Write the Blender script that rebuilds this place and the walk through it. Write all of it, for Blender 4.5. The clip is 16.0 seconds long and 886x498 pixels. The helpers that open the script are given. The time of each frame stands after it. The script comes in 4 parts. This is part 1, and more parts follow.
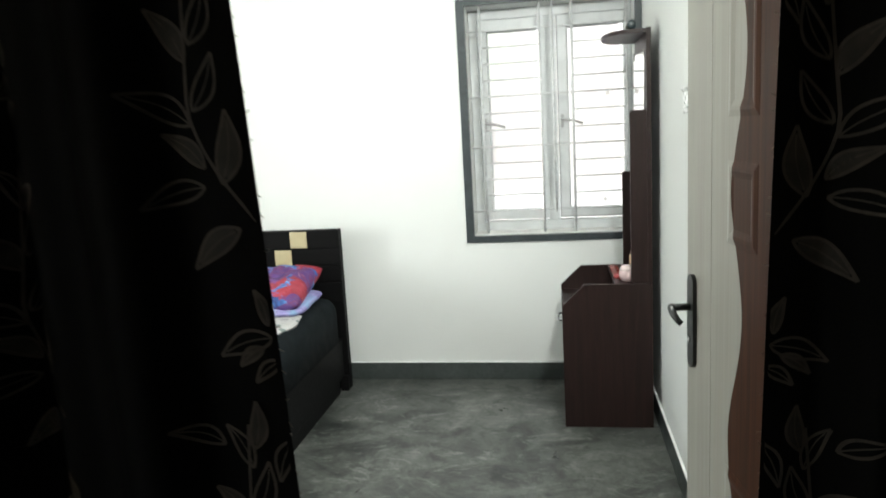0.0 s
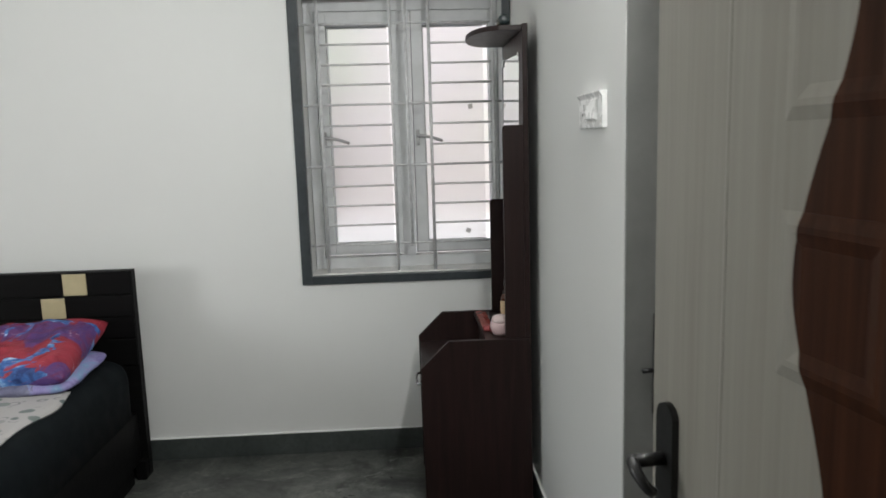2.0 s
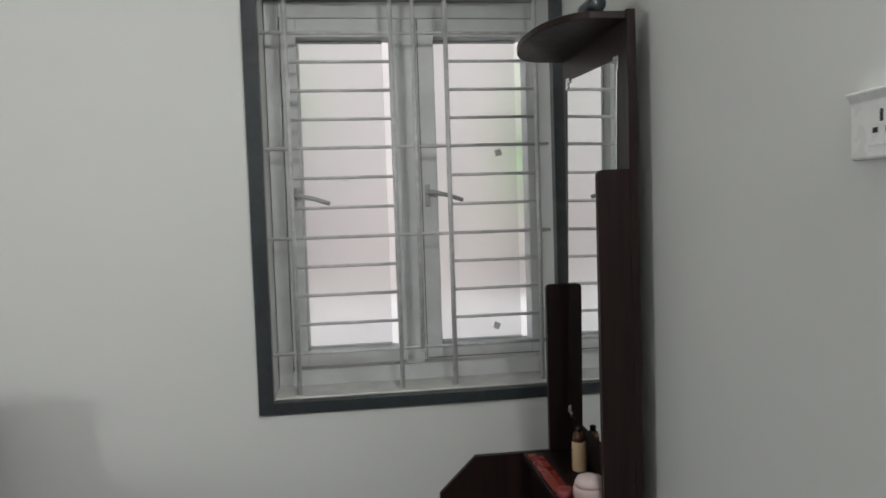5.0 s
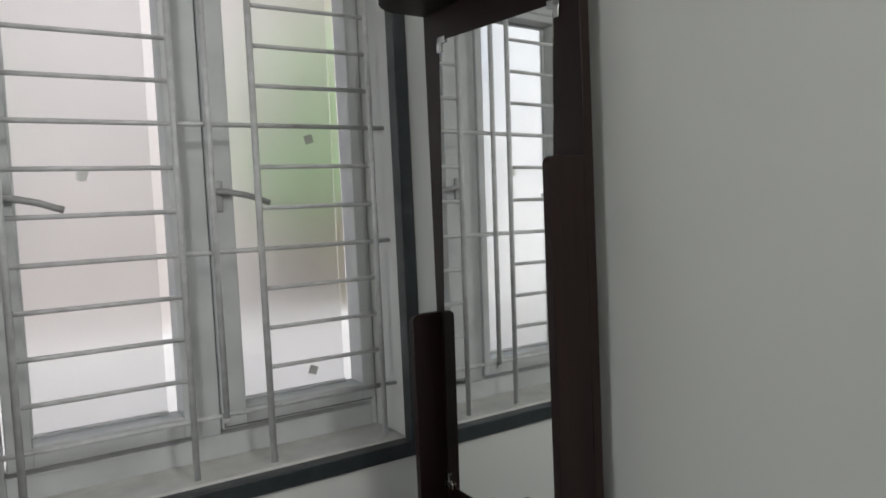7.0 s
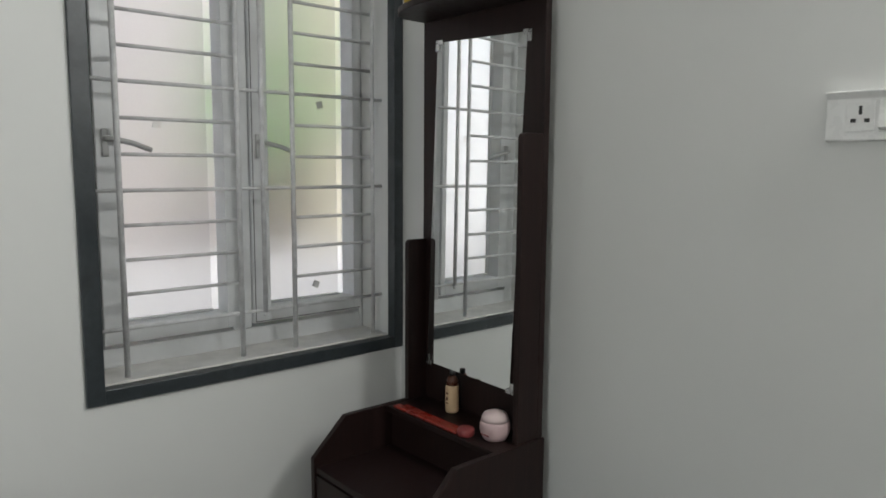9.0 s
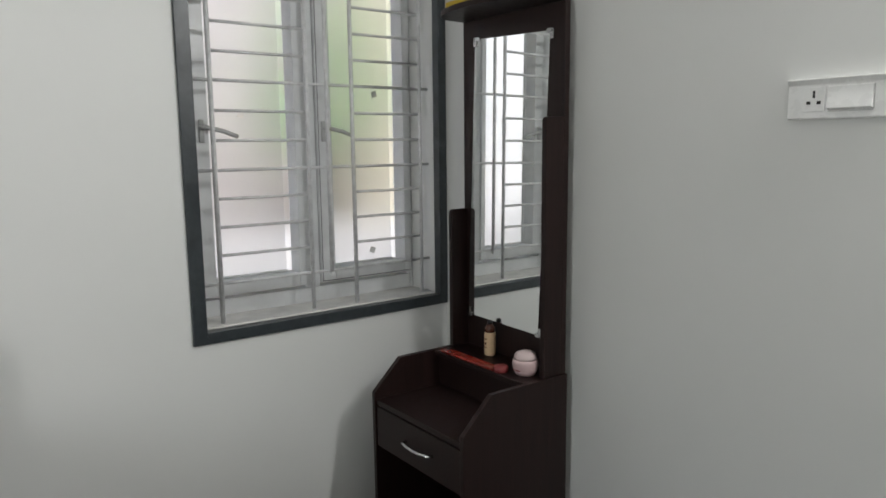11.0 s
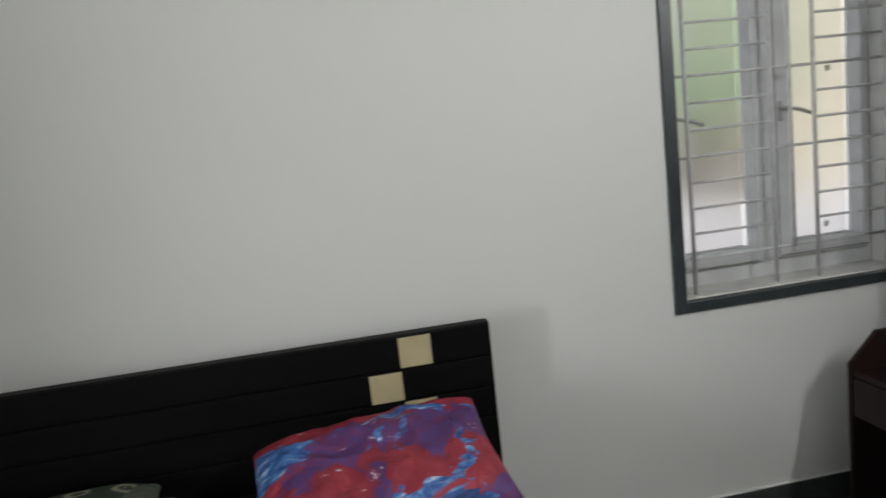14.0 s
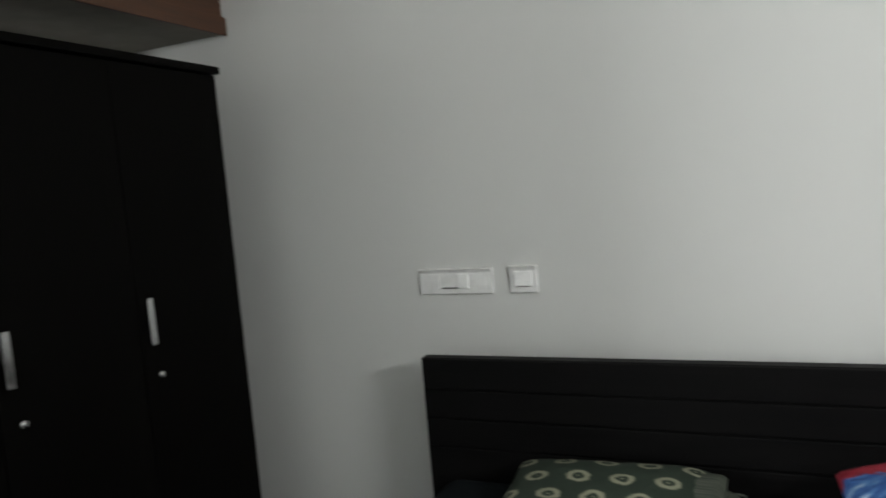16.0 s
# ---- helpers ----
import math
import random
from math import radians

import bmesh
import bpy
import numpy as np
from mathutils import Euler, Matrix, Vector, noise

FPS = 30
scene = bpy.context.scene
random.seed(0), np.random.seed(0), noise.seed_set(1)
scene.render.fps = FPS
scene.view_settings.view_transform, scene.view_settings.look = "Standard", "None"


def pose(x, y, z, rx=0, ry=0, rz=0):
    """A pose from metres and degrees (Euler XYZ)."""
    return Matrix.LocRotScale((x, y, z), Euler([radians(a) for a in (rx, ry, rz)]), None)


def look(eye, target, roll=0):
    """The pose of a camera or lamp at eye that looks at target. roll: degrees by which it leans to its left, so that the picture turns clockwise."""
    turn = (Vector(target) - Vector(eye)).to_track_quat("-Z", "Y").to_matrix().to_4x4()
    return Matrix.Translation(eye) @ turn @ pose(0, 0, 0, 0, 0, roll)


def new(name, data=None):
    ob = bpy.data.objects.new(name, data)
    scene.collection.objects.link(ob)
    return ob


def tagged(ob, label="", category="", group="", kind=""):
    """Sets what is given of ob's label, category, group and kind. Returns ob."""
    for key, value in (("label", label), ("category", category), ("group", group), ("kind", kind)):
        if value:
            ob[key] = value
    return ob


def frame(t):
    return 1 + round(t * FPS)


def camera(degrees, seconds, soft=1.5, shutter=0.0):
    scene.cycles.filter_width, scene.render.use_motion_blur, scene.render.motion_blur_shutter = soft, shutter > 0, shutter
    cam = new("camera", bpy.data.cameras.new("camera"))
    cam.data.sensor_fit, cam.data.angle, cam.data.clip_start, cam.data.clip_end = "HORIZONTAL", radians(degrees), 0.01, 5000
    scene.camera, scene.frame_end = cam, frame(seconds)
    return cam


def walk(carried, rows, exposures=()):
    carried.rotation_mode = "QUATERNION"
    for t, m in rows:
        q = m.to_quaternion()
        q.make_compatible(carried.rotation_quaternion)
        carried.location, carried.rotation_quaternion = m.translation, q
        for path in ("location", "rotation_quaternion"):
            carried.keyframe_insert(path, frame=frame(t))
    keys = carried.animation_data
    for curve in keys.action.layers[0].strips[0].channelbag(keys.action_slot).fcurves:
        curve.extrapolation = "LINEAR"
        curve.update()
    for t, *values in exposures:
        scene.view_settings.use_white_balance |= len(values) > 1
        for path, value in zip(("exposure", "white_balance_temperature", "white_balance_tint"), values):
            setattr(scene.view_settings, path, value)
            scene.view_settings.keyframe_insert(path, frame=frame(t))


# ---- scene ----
cam = camera(63.9, 16.0, soft=1.65, shutter=0.4)
PATH = [
    (0, (-0.017, 0.123, 1.458), (-0.34, 2.069, 1.131), -3.2),
    (0.5, (-0.008, 0.262, 1.423), (-0.258, 2.204, 1.013), -3.4),
    (1, (-0.072, 0.462, 1.405), (-0.145, 2.433, 1.074), -2.1),
    (1.5, (-0.06, 0.672, 1.423), (0.055, 2.635, 1.06), -1.9),
    (2, (-0.045, 0.881, 1.444), (0.052, 2.857, 1.151), -1.7),
    (2.5, (-0.06, 1.035, 1.438), (0.053, 3.007, 1.123), -1.4),
    (3, (-0.117, 1.267, 1.408), (0.002, 3.246, 1.142), -2.0),
    (5.3, (-0.249, 2.087, 1.422), (0.077, 4.057, 1.319), -1.7),
    (5.5, (-0.248, 2.183, 1.42), (0.184, 4.131, 1.284), -0.4),
    (6, (-0.244, 2.424, 1.412), (0.358, 4.329, 1.33), -1.7),
    (6.5, (-0.283, 2.625, 1.405), (0.564, 4.434, 1.305), -0.2),
    (7, (-0.442, 2.655, 1.433), (0.625, 4.342, 1.31), -2.6),
    (7.5, (-0.597, 2.603, 1.434), (0.565, 4.221, 1.251), -1.0),
    (8, (-0.75, 2.464, 1.417), (0.45, 4.059, 1.287), -0.0),
    (8.5, (-0.9, 2.369, 1.462), (0.35, 3.916, 1.253), 1.1),
    (9, (-0.996, 2.295, 1.424), (0.295, 3.805, 1.188), 0.4),
    (9.5, (-1.068, 2.162, 1.41), (0.149, 3.725, 1.136), 0.3),
    (9.7, (-1.059, 2.112, 1.431), (0.079, 3.73, 1.134), -0.7),
    (11.8, (-1.406, 1.936, 1.406), (-0.145, 3.453, 1.072), -2.2),
    (12, (-1.461, 1.915, 1.399), (-0.179, 3.403, 1.021), -2.8),
    (12.5, (-1.65, 1.924, 1.413), (-0.468, 3.503, 1.082), -5.8),
    (13, (-1.684, 1.925, 1.461), (-0.693, 3.632, 1.137), -6.2),
    (13.5, (-1.716, 1.903, 1.435), (-1.084, 3.782, 1.174), -5.4),
    (14, (-1.761, 1.918, 1.51), (-1.422, 3.865, 1.207), -6.3),
    (14.5, (-1.862, 1.932, 1.458), (-1.745, 3.914, 1.224), -6.7),
    (15, (-1.924, 1.972, 1.552), (-2.128, 3.941, 1.264), -5.4),
    (15.5, (-2.079, 1.94, 1.541), (-2.618, 3.847, 1.277), -4.5),
    (16, (-2.191, 1.896, 1.516), (-3.004, 3.714, 1.336), -4.9),
]
EXPOSURES = [
    (0, 2.2, 6450, 3), (0.5, 1.9, 6450, 4), (1, 1.62, 6400, 5), (1.5, 1.34, 6450, 8), (3, 1.1, 6480, 12), (5.3, 0.72, 6530, 10),
    (6.5, 0.82, 6530, 10), (7.2, 0.76, 6530, 10), (8, 0.74, 6530, 9), (9.7, 0.94, 6530, 10), (11.8, 1.0, 6500, 11), (14, 0.85, 6500, 11), (15, 0.76, 6480, 10), (15.5, 0.92, 6465, 10), (16, 1.2, 6450, 9),
]
walk(cam, [(t, look(eye, target, roll)) for t, eye, target, roll in PATH], EXPOSURES)

# ---- light ----
FLOOR = -0.03
CEIL = 2.85
world = bpy.data.worlds.new("world")
scene.world = world
world.use_nodes = True
wn = world.node_tree.nodes
sky = wn.new("ShaderNodeTexSky")
sky.sky_type = "NISHITA"
sky.sun_disc = False
sky.sun_elevation = radians(50)
sky.sun_rotation = radians(200)
sky.dust_density = 3.0
wn["Background"].inputs["Strength"].default_value = 0.15
world.node_tree.links.new(sky.outputs[0], wn["Background"].inputs["Color"])

sun_data = bpy.data.lights.new("sun", "SUN")
sun_data.energy = 2.4
sun_data.angle = radians(12)
sun_data.color = (1.0, 0.97, 0.92)
sun = new("sun", sun_data)
sun.matrix_world = look((0, 0, 10), (-1.5, 3.6, 4))


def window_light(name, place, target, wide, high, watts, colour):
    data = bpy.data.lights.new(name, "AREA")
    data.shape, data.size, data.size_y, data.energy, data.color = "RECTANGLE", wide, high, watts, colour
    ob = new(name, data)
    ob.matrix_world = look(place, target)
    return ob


window_light("west_window_daylight", (-4.64, 1.65, 1.5), (0, 1.65, 1.5), 0.4, 1.1, 20, (0.97, 1.0, 0.98))
# Area lamp for the unseen tube light, placed to match shadows from the east.
window_light("unseen_tube_glow", (0.36, 1.95, 2.3), (-2.5, 2.15, 1.5), 1.2, 0.05, 24, (0.99, 1.0, 0.98))

# ---- materials ----
def material(name):
    m = bpy.data.materials.new(name)
    m.use_nodes = True
    t = m.node_tree
    return m, t, t.nodes["Principled BSDF"]


def coords(t, space="Object", scale=(1, 1, 1)):
    c = t.nodes.new("ShaderNodeTexCoord")
    mp = t.nodes.new("ShaderNodeMapping")
    mp.inputs["Scale"].default_value = scale
    t.links.new(c.outputs[space], mp.inputs["Vector"])
    return mp.outputs["Vector"]


def noise_tex(t, vec, scale, detail=4.0, rough=0.55, distort=0.0):
    n = t.nodes.new("ShaderNodeTexNoise")
    n.inputs["Scale"].default_value = scale
    n.inputs["Detail"].default_value = detail
    n.inputs["Roughness"].default_value = rough
    n.inputs["Distortion"].default_value = distort
    t.links.new(vec, n.inputs["Vector"])
    return n.outputs["Fac"]


def ramp(t, fac, stops, mode="LINEAR"):
    r = t.nodes.new("ShaderNodeValToRGB")
    e = r.color_ramp.elements
    r.color_ramp.interpolation = mode
    while len(e) < len(stops):
        e.new(0.5)
    for k, (p, c) in zip(e, stops):
        k.position, k.color = p, (*c, 1)
    t.links.new(fac, r.inputs["Fac"])
    return r.outputs["Color"]


def mixed(t, fac, a, b, blend="MIX"):
    m = t.nodes.new("ShaderNodeMix")
    m.data_type, m.blend_type = "RGBA", blend
    for sock, v in ((m.inputs[0], fac), (m.inputs[6], a), (m.inputs[7], b)):
        if isinstance(v, (int, float)):
            sock.default_value = v
        elif isinstance(v, tuple):
            sock.default_value = (*v, 1)
        else:
            t.links.new(v, sock)
    return m.outputs[2]


def calc(t, op, a, b=0.0):
    m = t.nodes.new("ShaderNodeMath")
    m.operation = op
    for sock, v in zip(m.inputs, (a, b)):
        if isinstance(v, (int, float)):
            sock.default_value = v
        else:
            t.links.new(v, sock)
    return m.outputs[0]


def bump(t, b, height, strength, distance=0.002):
    n = t.nodes.new("ShaderNodeBump")
    n.inputs["Strength"].default_value = strength
    n.inputs["Distance"].default_value = distance
    t.links.new(height, n.inputs["Height"])
    t.links.new(n.outputs["Normal"], b.inputs["Normal"])


def xyz(t, vec):
    s = t.nodes.new("ShaderNodeSeparateXYZ")
    t.links.new(vec, s.inputs[0])
    return s.outputs


def plain(name, colour, rough=0.5, metal=0.0, vary=0.12, scale=14.0, relief=0.05, specular=0.5):
    """A painted or moulded surface with slight blotches and a fine relief."""
    m, t, b = material(name)
    v = coords(t)
    n = noise_tex(t, v, scale, 5)
    dark = tuple(c * (1 - vary) for c in colour)
    light = tuple(min(1.0, c * (1 + vary)) for c in colour)
    t.links.new(ramp(t, n, [(0.3, dark), (0.7, light)]), b.inputs["Base Color"])
    t.links.new(ramp(t, noise_tex(t, v, scale * 2.3, 3), [(0.3, (max(0.02, rough - 0.07),) * 3), (0.7, (min(1, rough + 0.07),) * 3)]), b.inputs["Roughness"])
    b.inputs["Metallic"].default_value = metal
    b.inputs["Specular IOR Level"].default_value = specular
    bump(t, b, noise_tex(t, v, scale * 9, 3), relief, 0.001)
    return m


def wood(name, dark, light, rough, grain=(60, 60, 2.2), relief=0.12, specular=0.5):
    m, t, b = material(name)
    v = coords(t, "Object", grain)
    n = noise_tex(t, v, 1.0, 6, 0.65, 0.6)
    big = noise_tex(t, coords(t, "Object", (5, 5, 0.8)), 1.0, 3)
    c = ramp(t, n, [(0.32, dark), (0.68, light)])
    c = mixed(t, calc(t, "MULTIPLY", big, 0.45), c, dark)
    t.links.new(c, b.inputs["Base Color"])
    b.inputs["Specular IOR Level"].default_value = specular
    t.links.new(ramp(t, n, [(0.2, (rough - 0.06,) * 3), (0.8, (rough + 0.08,) * 3)]), b.inputs["Roughness"])
    bump(t, b, n, relief, 0.001)
    return m


def wall_paint(name, colour):
    m, t, b = material(name)
    v = coords(t)
    big = noise_tex(t, v, 0.9, 3)
    fine = noise_tex(t, v, 55, 4)
    roller = noise_tex(t, coords(t, "Object", (22, 22, 7)), 1.0, 3)
    c = ramp(t, big, [(0.3, tuple(k * 0.965 for k in colour)), (0.7, colour)])
    c = mixed(t, calc(t, "MULTIPLY", roller, 0.05), c, tuple(k * 0.8 for k in colour))
    t.links.new(c, b.inputs["Base Color"])
    b.inputs["Roughness"].default_value = 0.62
    b.inputs["Specular IOR Level"].default_value = 0.35
    bump(t, b, fine, 0.06, 0.0015)
    return m


def granite(name, base, vein, rough, contrast=1.0):
    m, t, b = material(name)
    v = coords(t)
    cloud = noise_tex(t, v, 2.6, 9, 0.7, 0.9)
    speck = noise_tex(t, v, 42, 5, 0.7)
    wisp = noise_tex(t, coords(t, "Object", (5.0, 9.5, 6)), 1.0, 10, 0.76, 1.4)
    patch = noise_tex(t, v, 7.5, 6, 0.65, 0.7)
    mid = tuple(0.6 * x + 0.4 * y for x, y in zip(base, vein))
    c = ramp(t, cloud, [(0.38, base), (0.56, mid), (0.72, vein)])
    c = mixed(t, ramp(t, wisp, [(0.53, (0, 0, 0)), (0.68, (0.9 * contrast,) * 3)]), c, vein)
    c = mixed(t, ramp(t, patch, [(0.5, (0, 0, 0)), (0.75, (0.7,) * 3)]), c, tuple(k * 0.6 for k in base))
    c = mixed(t, ramp(t, speck, [(0.45, (0, 0, 0)), (0.75, (0.5,) * 3)]), c, tuple(k * 0.55 for k in base))
    t.links.new(c, b.inputs["Base Color"])
    t.links.new(ramp(t, patch, [(0.3, (rough - 0.07,) * 3), (0.7, (rough + 0.1,) * 3)]), b.inputs["Roughness"])
    bump(t, b, speck, 0.04, 0.001)
    return m


WALL = wall_paint("white_wall_paint", (0.684, 0.688, 0.672))
CEILING = wall_paint("ceiling_paint", (0.70, 0.70, 0.68))
BATH_WALL = plain("bathroom_tile_grey", (0.18, 0.17, 0.16), 0.3)
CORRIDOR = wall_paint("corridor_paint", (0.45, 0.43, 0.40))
FLOOR_STONE = granite("dark_floor_stone", (0.020, 0.0225, 0.0208), (0.205, 0.212, 0.192), 0.34, 1.15)
SKIRT_STONE = granite("skirting_stone", (0.035, 0.042, 0.040), (0.085, 0.095, 0.09), 0.4, 0.4)
SURROUND = granite("window_surround_stone", (0.026, 0.032, 0.036), (0.06, 0.07, 0.075), 0.38, 0.3)
SILL = plain("window_reveal_paint", (0.74, 0.74, 0.73), 0.55, vary=0.1, scale=7)
SASH = plain("grey_white_window_frame", (0.57, 0.58, 0.585), 0.42, vary=0.08, scale=9)
GASKET = plain("dark_rubber_seal", (0.13, 0.13, 0.13), 0.7)
DUSTY_SILL = plain("dusty_sill_paint", (0.62, 0.61, 0.585), 0.7, vary=0.12, scale=14)
BAR = plain("light_grey_painted_steel", (0.55, 0.55, 0.555), 0.4, vary=0.15, scale=30)
LATCH = plain("grey_metal_latch", (0.4, 0.4, 0.395), 0.45, metal=0.0)
WENGE = wood("near_black_laminate", (0.003, 0.003, 0.0032), (0.0065, 0.006, 0.006), 0.5, (3, 40, 40), 0.08, 0.08)
WARDROBE = wood("near_black_wardrobe_laminate", (0.0013, 0.0012, 0.001), (0.0026, 0.0023, 0.002), 0.55, (40, 40, 3), 0.08, 0.04)
MAROON = wood("dark_maroon_laminate", (0.011, 0.0055, 0.005), (0.024, 0.0118, 0.0105), 0.42, (50, 50, 3), 0.12, 0.25)
CREAM = plain("cream_laminate_tile", (0.43, 0.37, 0.225), 0.45, vary=0.08)
NAVY = plain("dark_navy_fabric", (0.0036, 0.0058, 0.0072), 0.85, vary=0.25, scale=6, relief=0.25, specular=0.15)
BLACK = plain("black_powder_coat", (0.012, 0.012, 0.012), 0.38)
CHROME = plain("chrome_metal", (0.62, 0.62, 0.62), 0.2, metal=1.0, vary=0.05)
BRONZE = plain("dark_door_frame_paint", (0.012, 0.011, 0.010), 0.5)
LINING = plain("mid_grey_doorway_reveal", (0.20, 0.20, 0.19), 0.55, vary=0.08)
JAMB = wood("pale_painted_door_frame", (0.25, 0.25, 0.235), (0.33, 0.33, 0.31), 0.55, (30, 30, 2))
WHITE_PLASTIC = plain("white_switch_plastic", (0.83, 0.83, 0.82), 0.28, vary=0.03, relief=0.0)
DARK_SLOT = plain("dark_socket_slot", (0.03, 0.03, 0.03), 0.6)
PINK_JAR = plain("pale_pink_cream_jar", (0.55, 0.40, 0.40), 0.35, vary=0.06)
PINK_LID = plain("pink_white_jar_lid", (0.60, 0.48, 0.47), 0.4, vary=0.05)
RED_COMB = plain("red_plastic_comb", (0.22, 0.025, 0.016), 0.3)
RED_CAP = plain("dull_red_lid", (0.23, 0.04, 0.04), 0.45)
BOTTLE_LABEL = plain("cream_orange_bottle_label", (0.62, 0.44, 0.27), 0.5, vary=0.08)
BOTTLE_BROWN = plain("reddish_brown_bottle", (0.10, 0.035, 0.02), 0.3)
AMBER = plain("amber_brown_plastic", (0.16, 0.09, 0.03), 0.4)
LOUVRE = plain("milky_louvre_glass", (0.75, 0.76, 0.76), 0.3)
TEAL = plain("dark_teal_plastic", (0.012, 0.022, 0.024), 0.35)
YELLOW = plain("yellow_cardboard", (0.55, 0.38, 0.03), 0.6)
LOFT_WOOD = wood("orange_brown_loft_wood", (0.05, 0.02, 0.009), (0.1, 0.04, 0.017), 0.5, (3, 3, 40))
LOFT_BASE = plain("dull_loft_base_paint", (0.15, 0.135, 0.11), 0.7, vary=0.15, scale=5)
TAPE = plain("grey_tape", (0.55, 0.55, 0.54), 0.7)
# Paler tape: daylight showing through it is put into the colour.
PALE_TAPE = plain("pale_faint_tape", (0.86, 0.85, 0.84), 0.7)
NEIGHBOUR = plain("pinkish_cream_plaster", (0.51, 0.475, 0.475), 0.8, vary=0.18, scale=2)
YELLOW_PLASTER = plain("pale_yellow_plaster", (0.60, 0.555, 0.44), 0.8, vary=0.1, scale=2)
WHITE_PLASTER = plain("white_bounce_plaster", (0.86, 0.865, 0.87), 0.8, vary=0.05, scale=2)
LOW_WALL = plain("white_compound_wall_paint", (0.80, 0.79, 0.80), 0.8, vary=0.06, scale=3)
EARTH = plain("bare_ground", (0.22, 0.19, 0.15), 0.9, vary=0.3, scale=3)
BARK = plain("brown_bark", (0.10, 0.07, 0.045), 0.9, vary=0.3)


def mirror_glass():
    m, t, b = material("mirror_silver")
    b.inputs["Base Color"].default_value = (0.86, 0.88, 0.87, 1)
    b.inputs["Metallic"].default_value = 1.0
    t.links.new(ramp(t, noise_tex(t, coords(t), 6), [(0.3, (0.004,) * 3), (0.8, (0.02,) * 3)]), b.inputs["Roughness"])
    return m


def frosted_glass():
    m, t, b = material("frosted_glass")
    b.inputs["Base Color"].default_value = (0.735, 0.75, 0.76, 1)
    b.inputs["Transmission Weight"].default_value = 1.0
    b.inputs["IOR"].default_value = 1.2
    t.links.new(ramp(t, noise_tex(t, coords(t), 9, 4), [(0.3, (0.38,) * 3), (0.7, (0.5,) * 3)]), b.inputs["Roughness"])
    bump(t, b, noise_tex(t, coords(t), 160, 3), 0.25, 0.001)
    return m


def clear_glass():
    m, t, b = material("clear_window_glass")
    b.inputs["Base Color"].default_value = (0.97, 0.99, 1.0, 1)
    b.inputs["Transmission Weight"].default_value = 1.0
    b.inputs["IOR"].default_value = 1.1
    t.links.new(ramp(t, noise_tex(t, coords(t), 30, 3), [(0.3, (0.3,) * 3), (0.7, (0.42,) * 3)]), b.inputs["Roughness"])
    return m


def door_skin():
    """Moulded door skin: pale grained wood meeting brown grained wood in a wavy line."""
    m, t, b = material("two_tone_door_skin")
    v = coords(t)
    x, y, z = xyz(t, v)
    w = calc(t, "MULTIPLY", calc(t, "COSINE", calc(t, "MULTIPLY", calc(t, "SUBTRACT", z, 1.565), 2 * math.pi / 0.482)), 0.029)
    w = calc(t, "ADD", calc(t, "ADD", w, 0.293), calc(t, "MULTIPLY", calc(t, "SUBTRACT", z, 1.2), 0.02))
    side = calc(t, "GREATER_THAN", x, w)
    g = noise_tex(t, coords(t, "Object", (70, 70, 1.6)), 1.0, 6, 0.65, 0.5)
    g2 = noise_tex(t, coords(t, "Object", (16, 16, 0.7)), 1.0, 4, 0.6, 1.2)
    pale = ramp(t, g, [(0.25, (0.25, 0.236, 0.206)), (0.75, (0.315, 0.3, 0.265))])
    pale = mixed(t, ramp(t, g2, [(0.45, (0, 0, 0)), (0.8, (0.3,) * 3)]), pale, (0.215, 0.19, 0.155))
    brown = ramp(t, g, [(0.3, (0.017, 0.0062, 0.0035)), (0.68, (0.062, 0.0225, 0.0105))])
    brown = mixed(t, ramp(t, g2, [(0.45, (0, 0, 0)), (0.8, (0.6,) * 3)]), brown, (0.03, 0.012, 0.008))
    t.links.new(mixed(t, side, pale, brown), b.inputs["Base Color"])
    b.inputs["Roughness"].default_value = 0.45
    t.links.new(ramp(t, side, [(0.0, (0.4,) * 3), (1.0, (0.12,) * 3)]), b.inputs["Specular IOR Level"])
    bump(t, b, g, 0.1, 0.001)
    return m


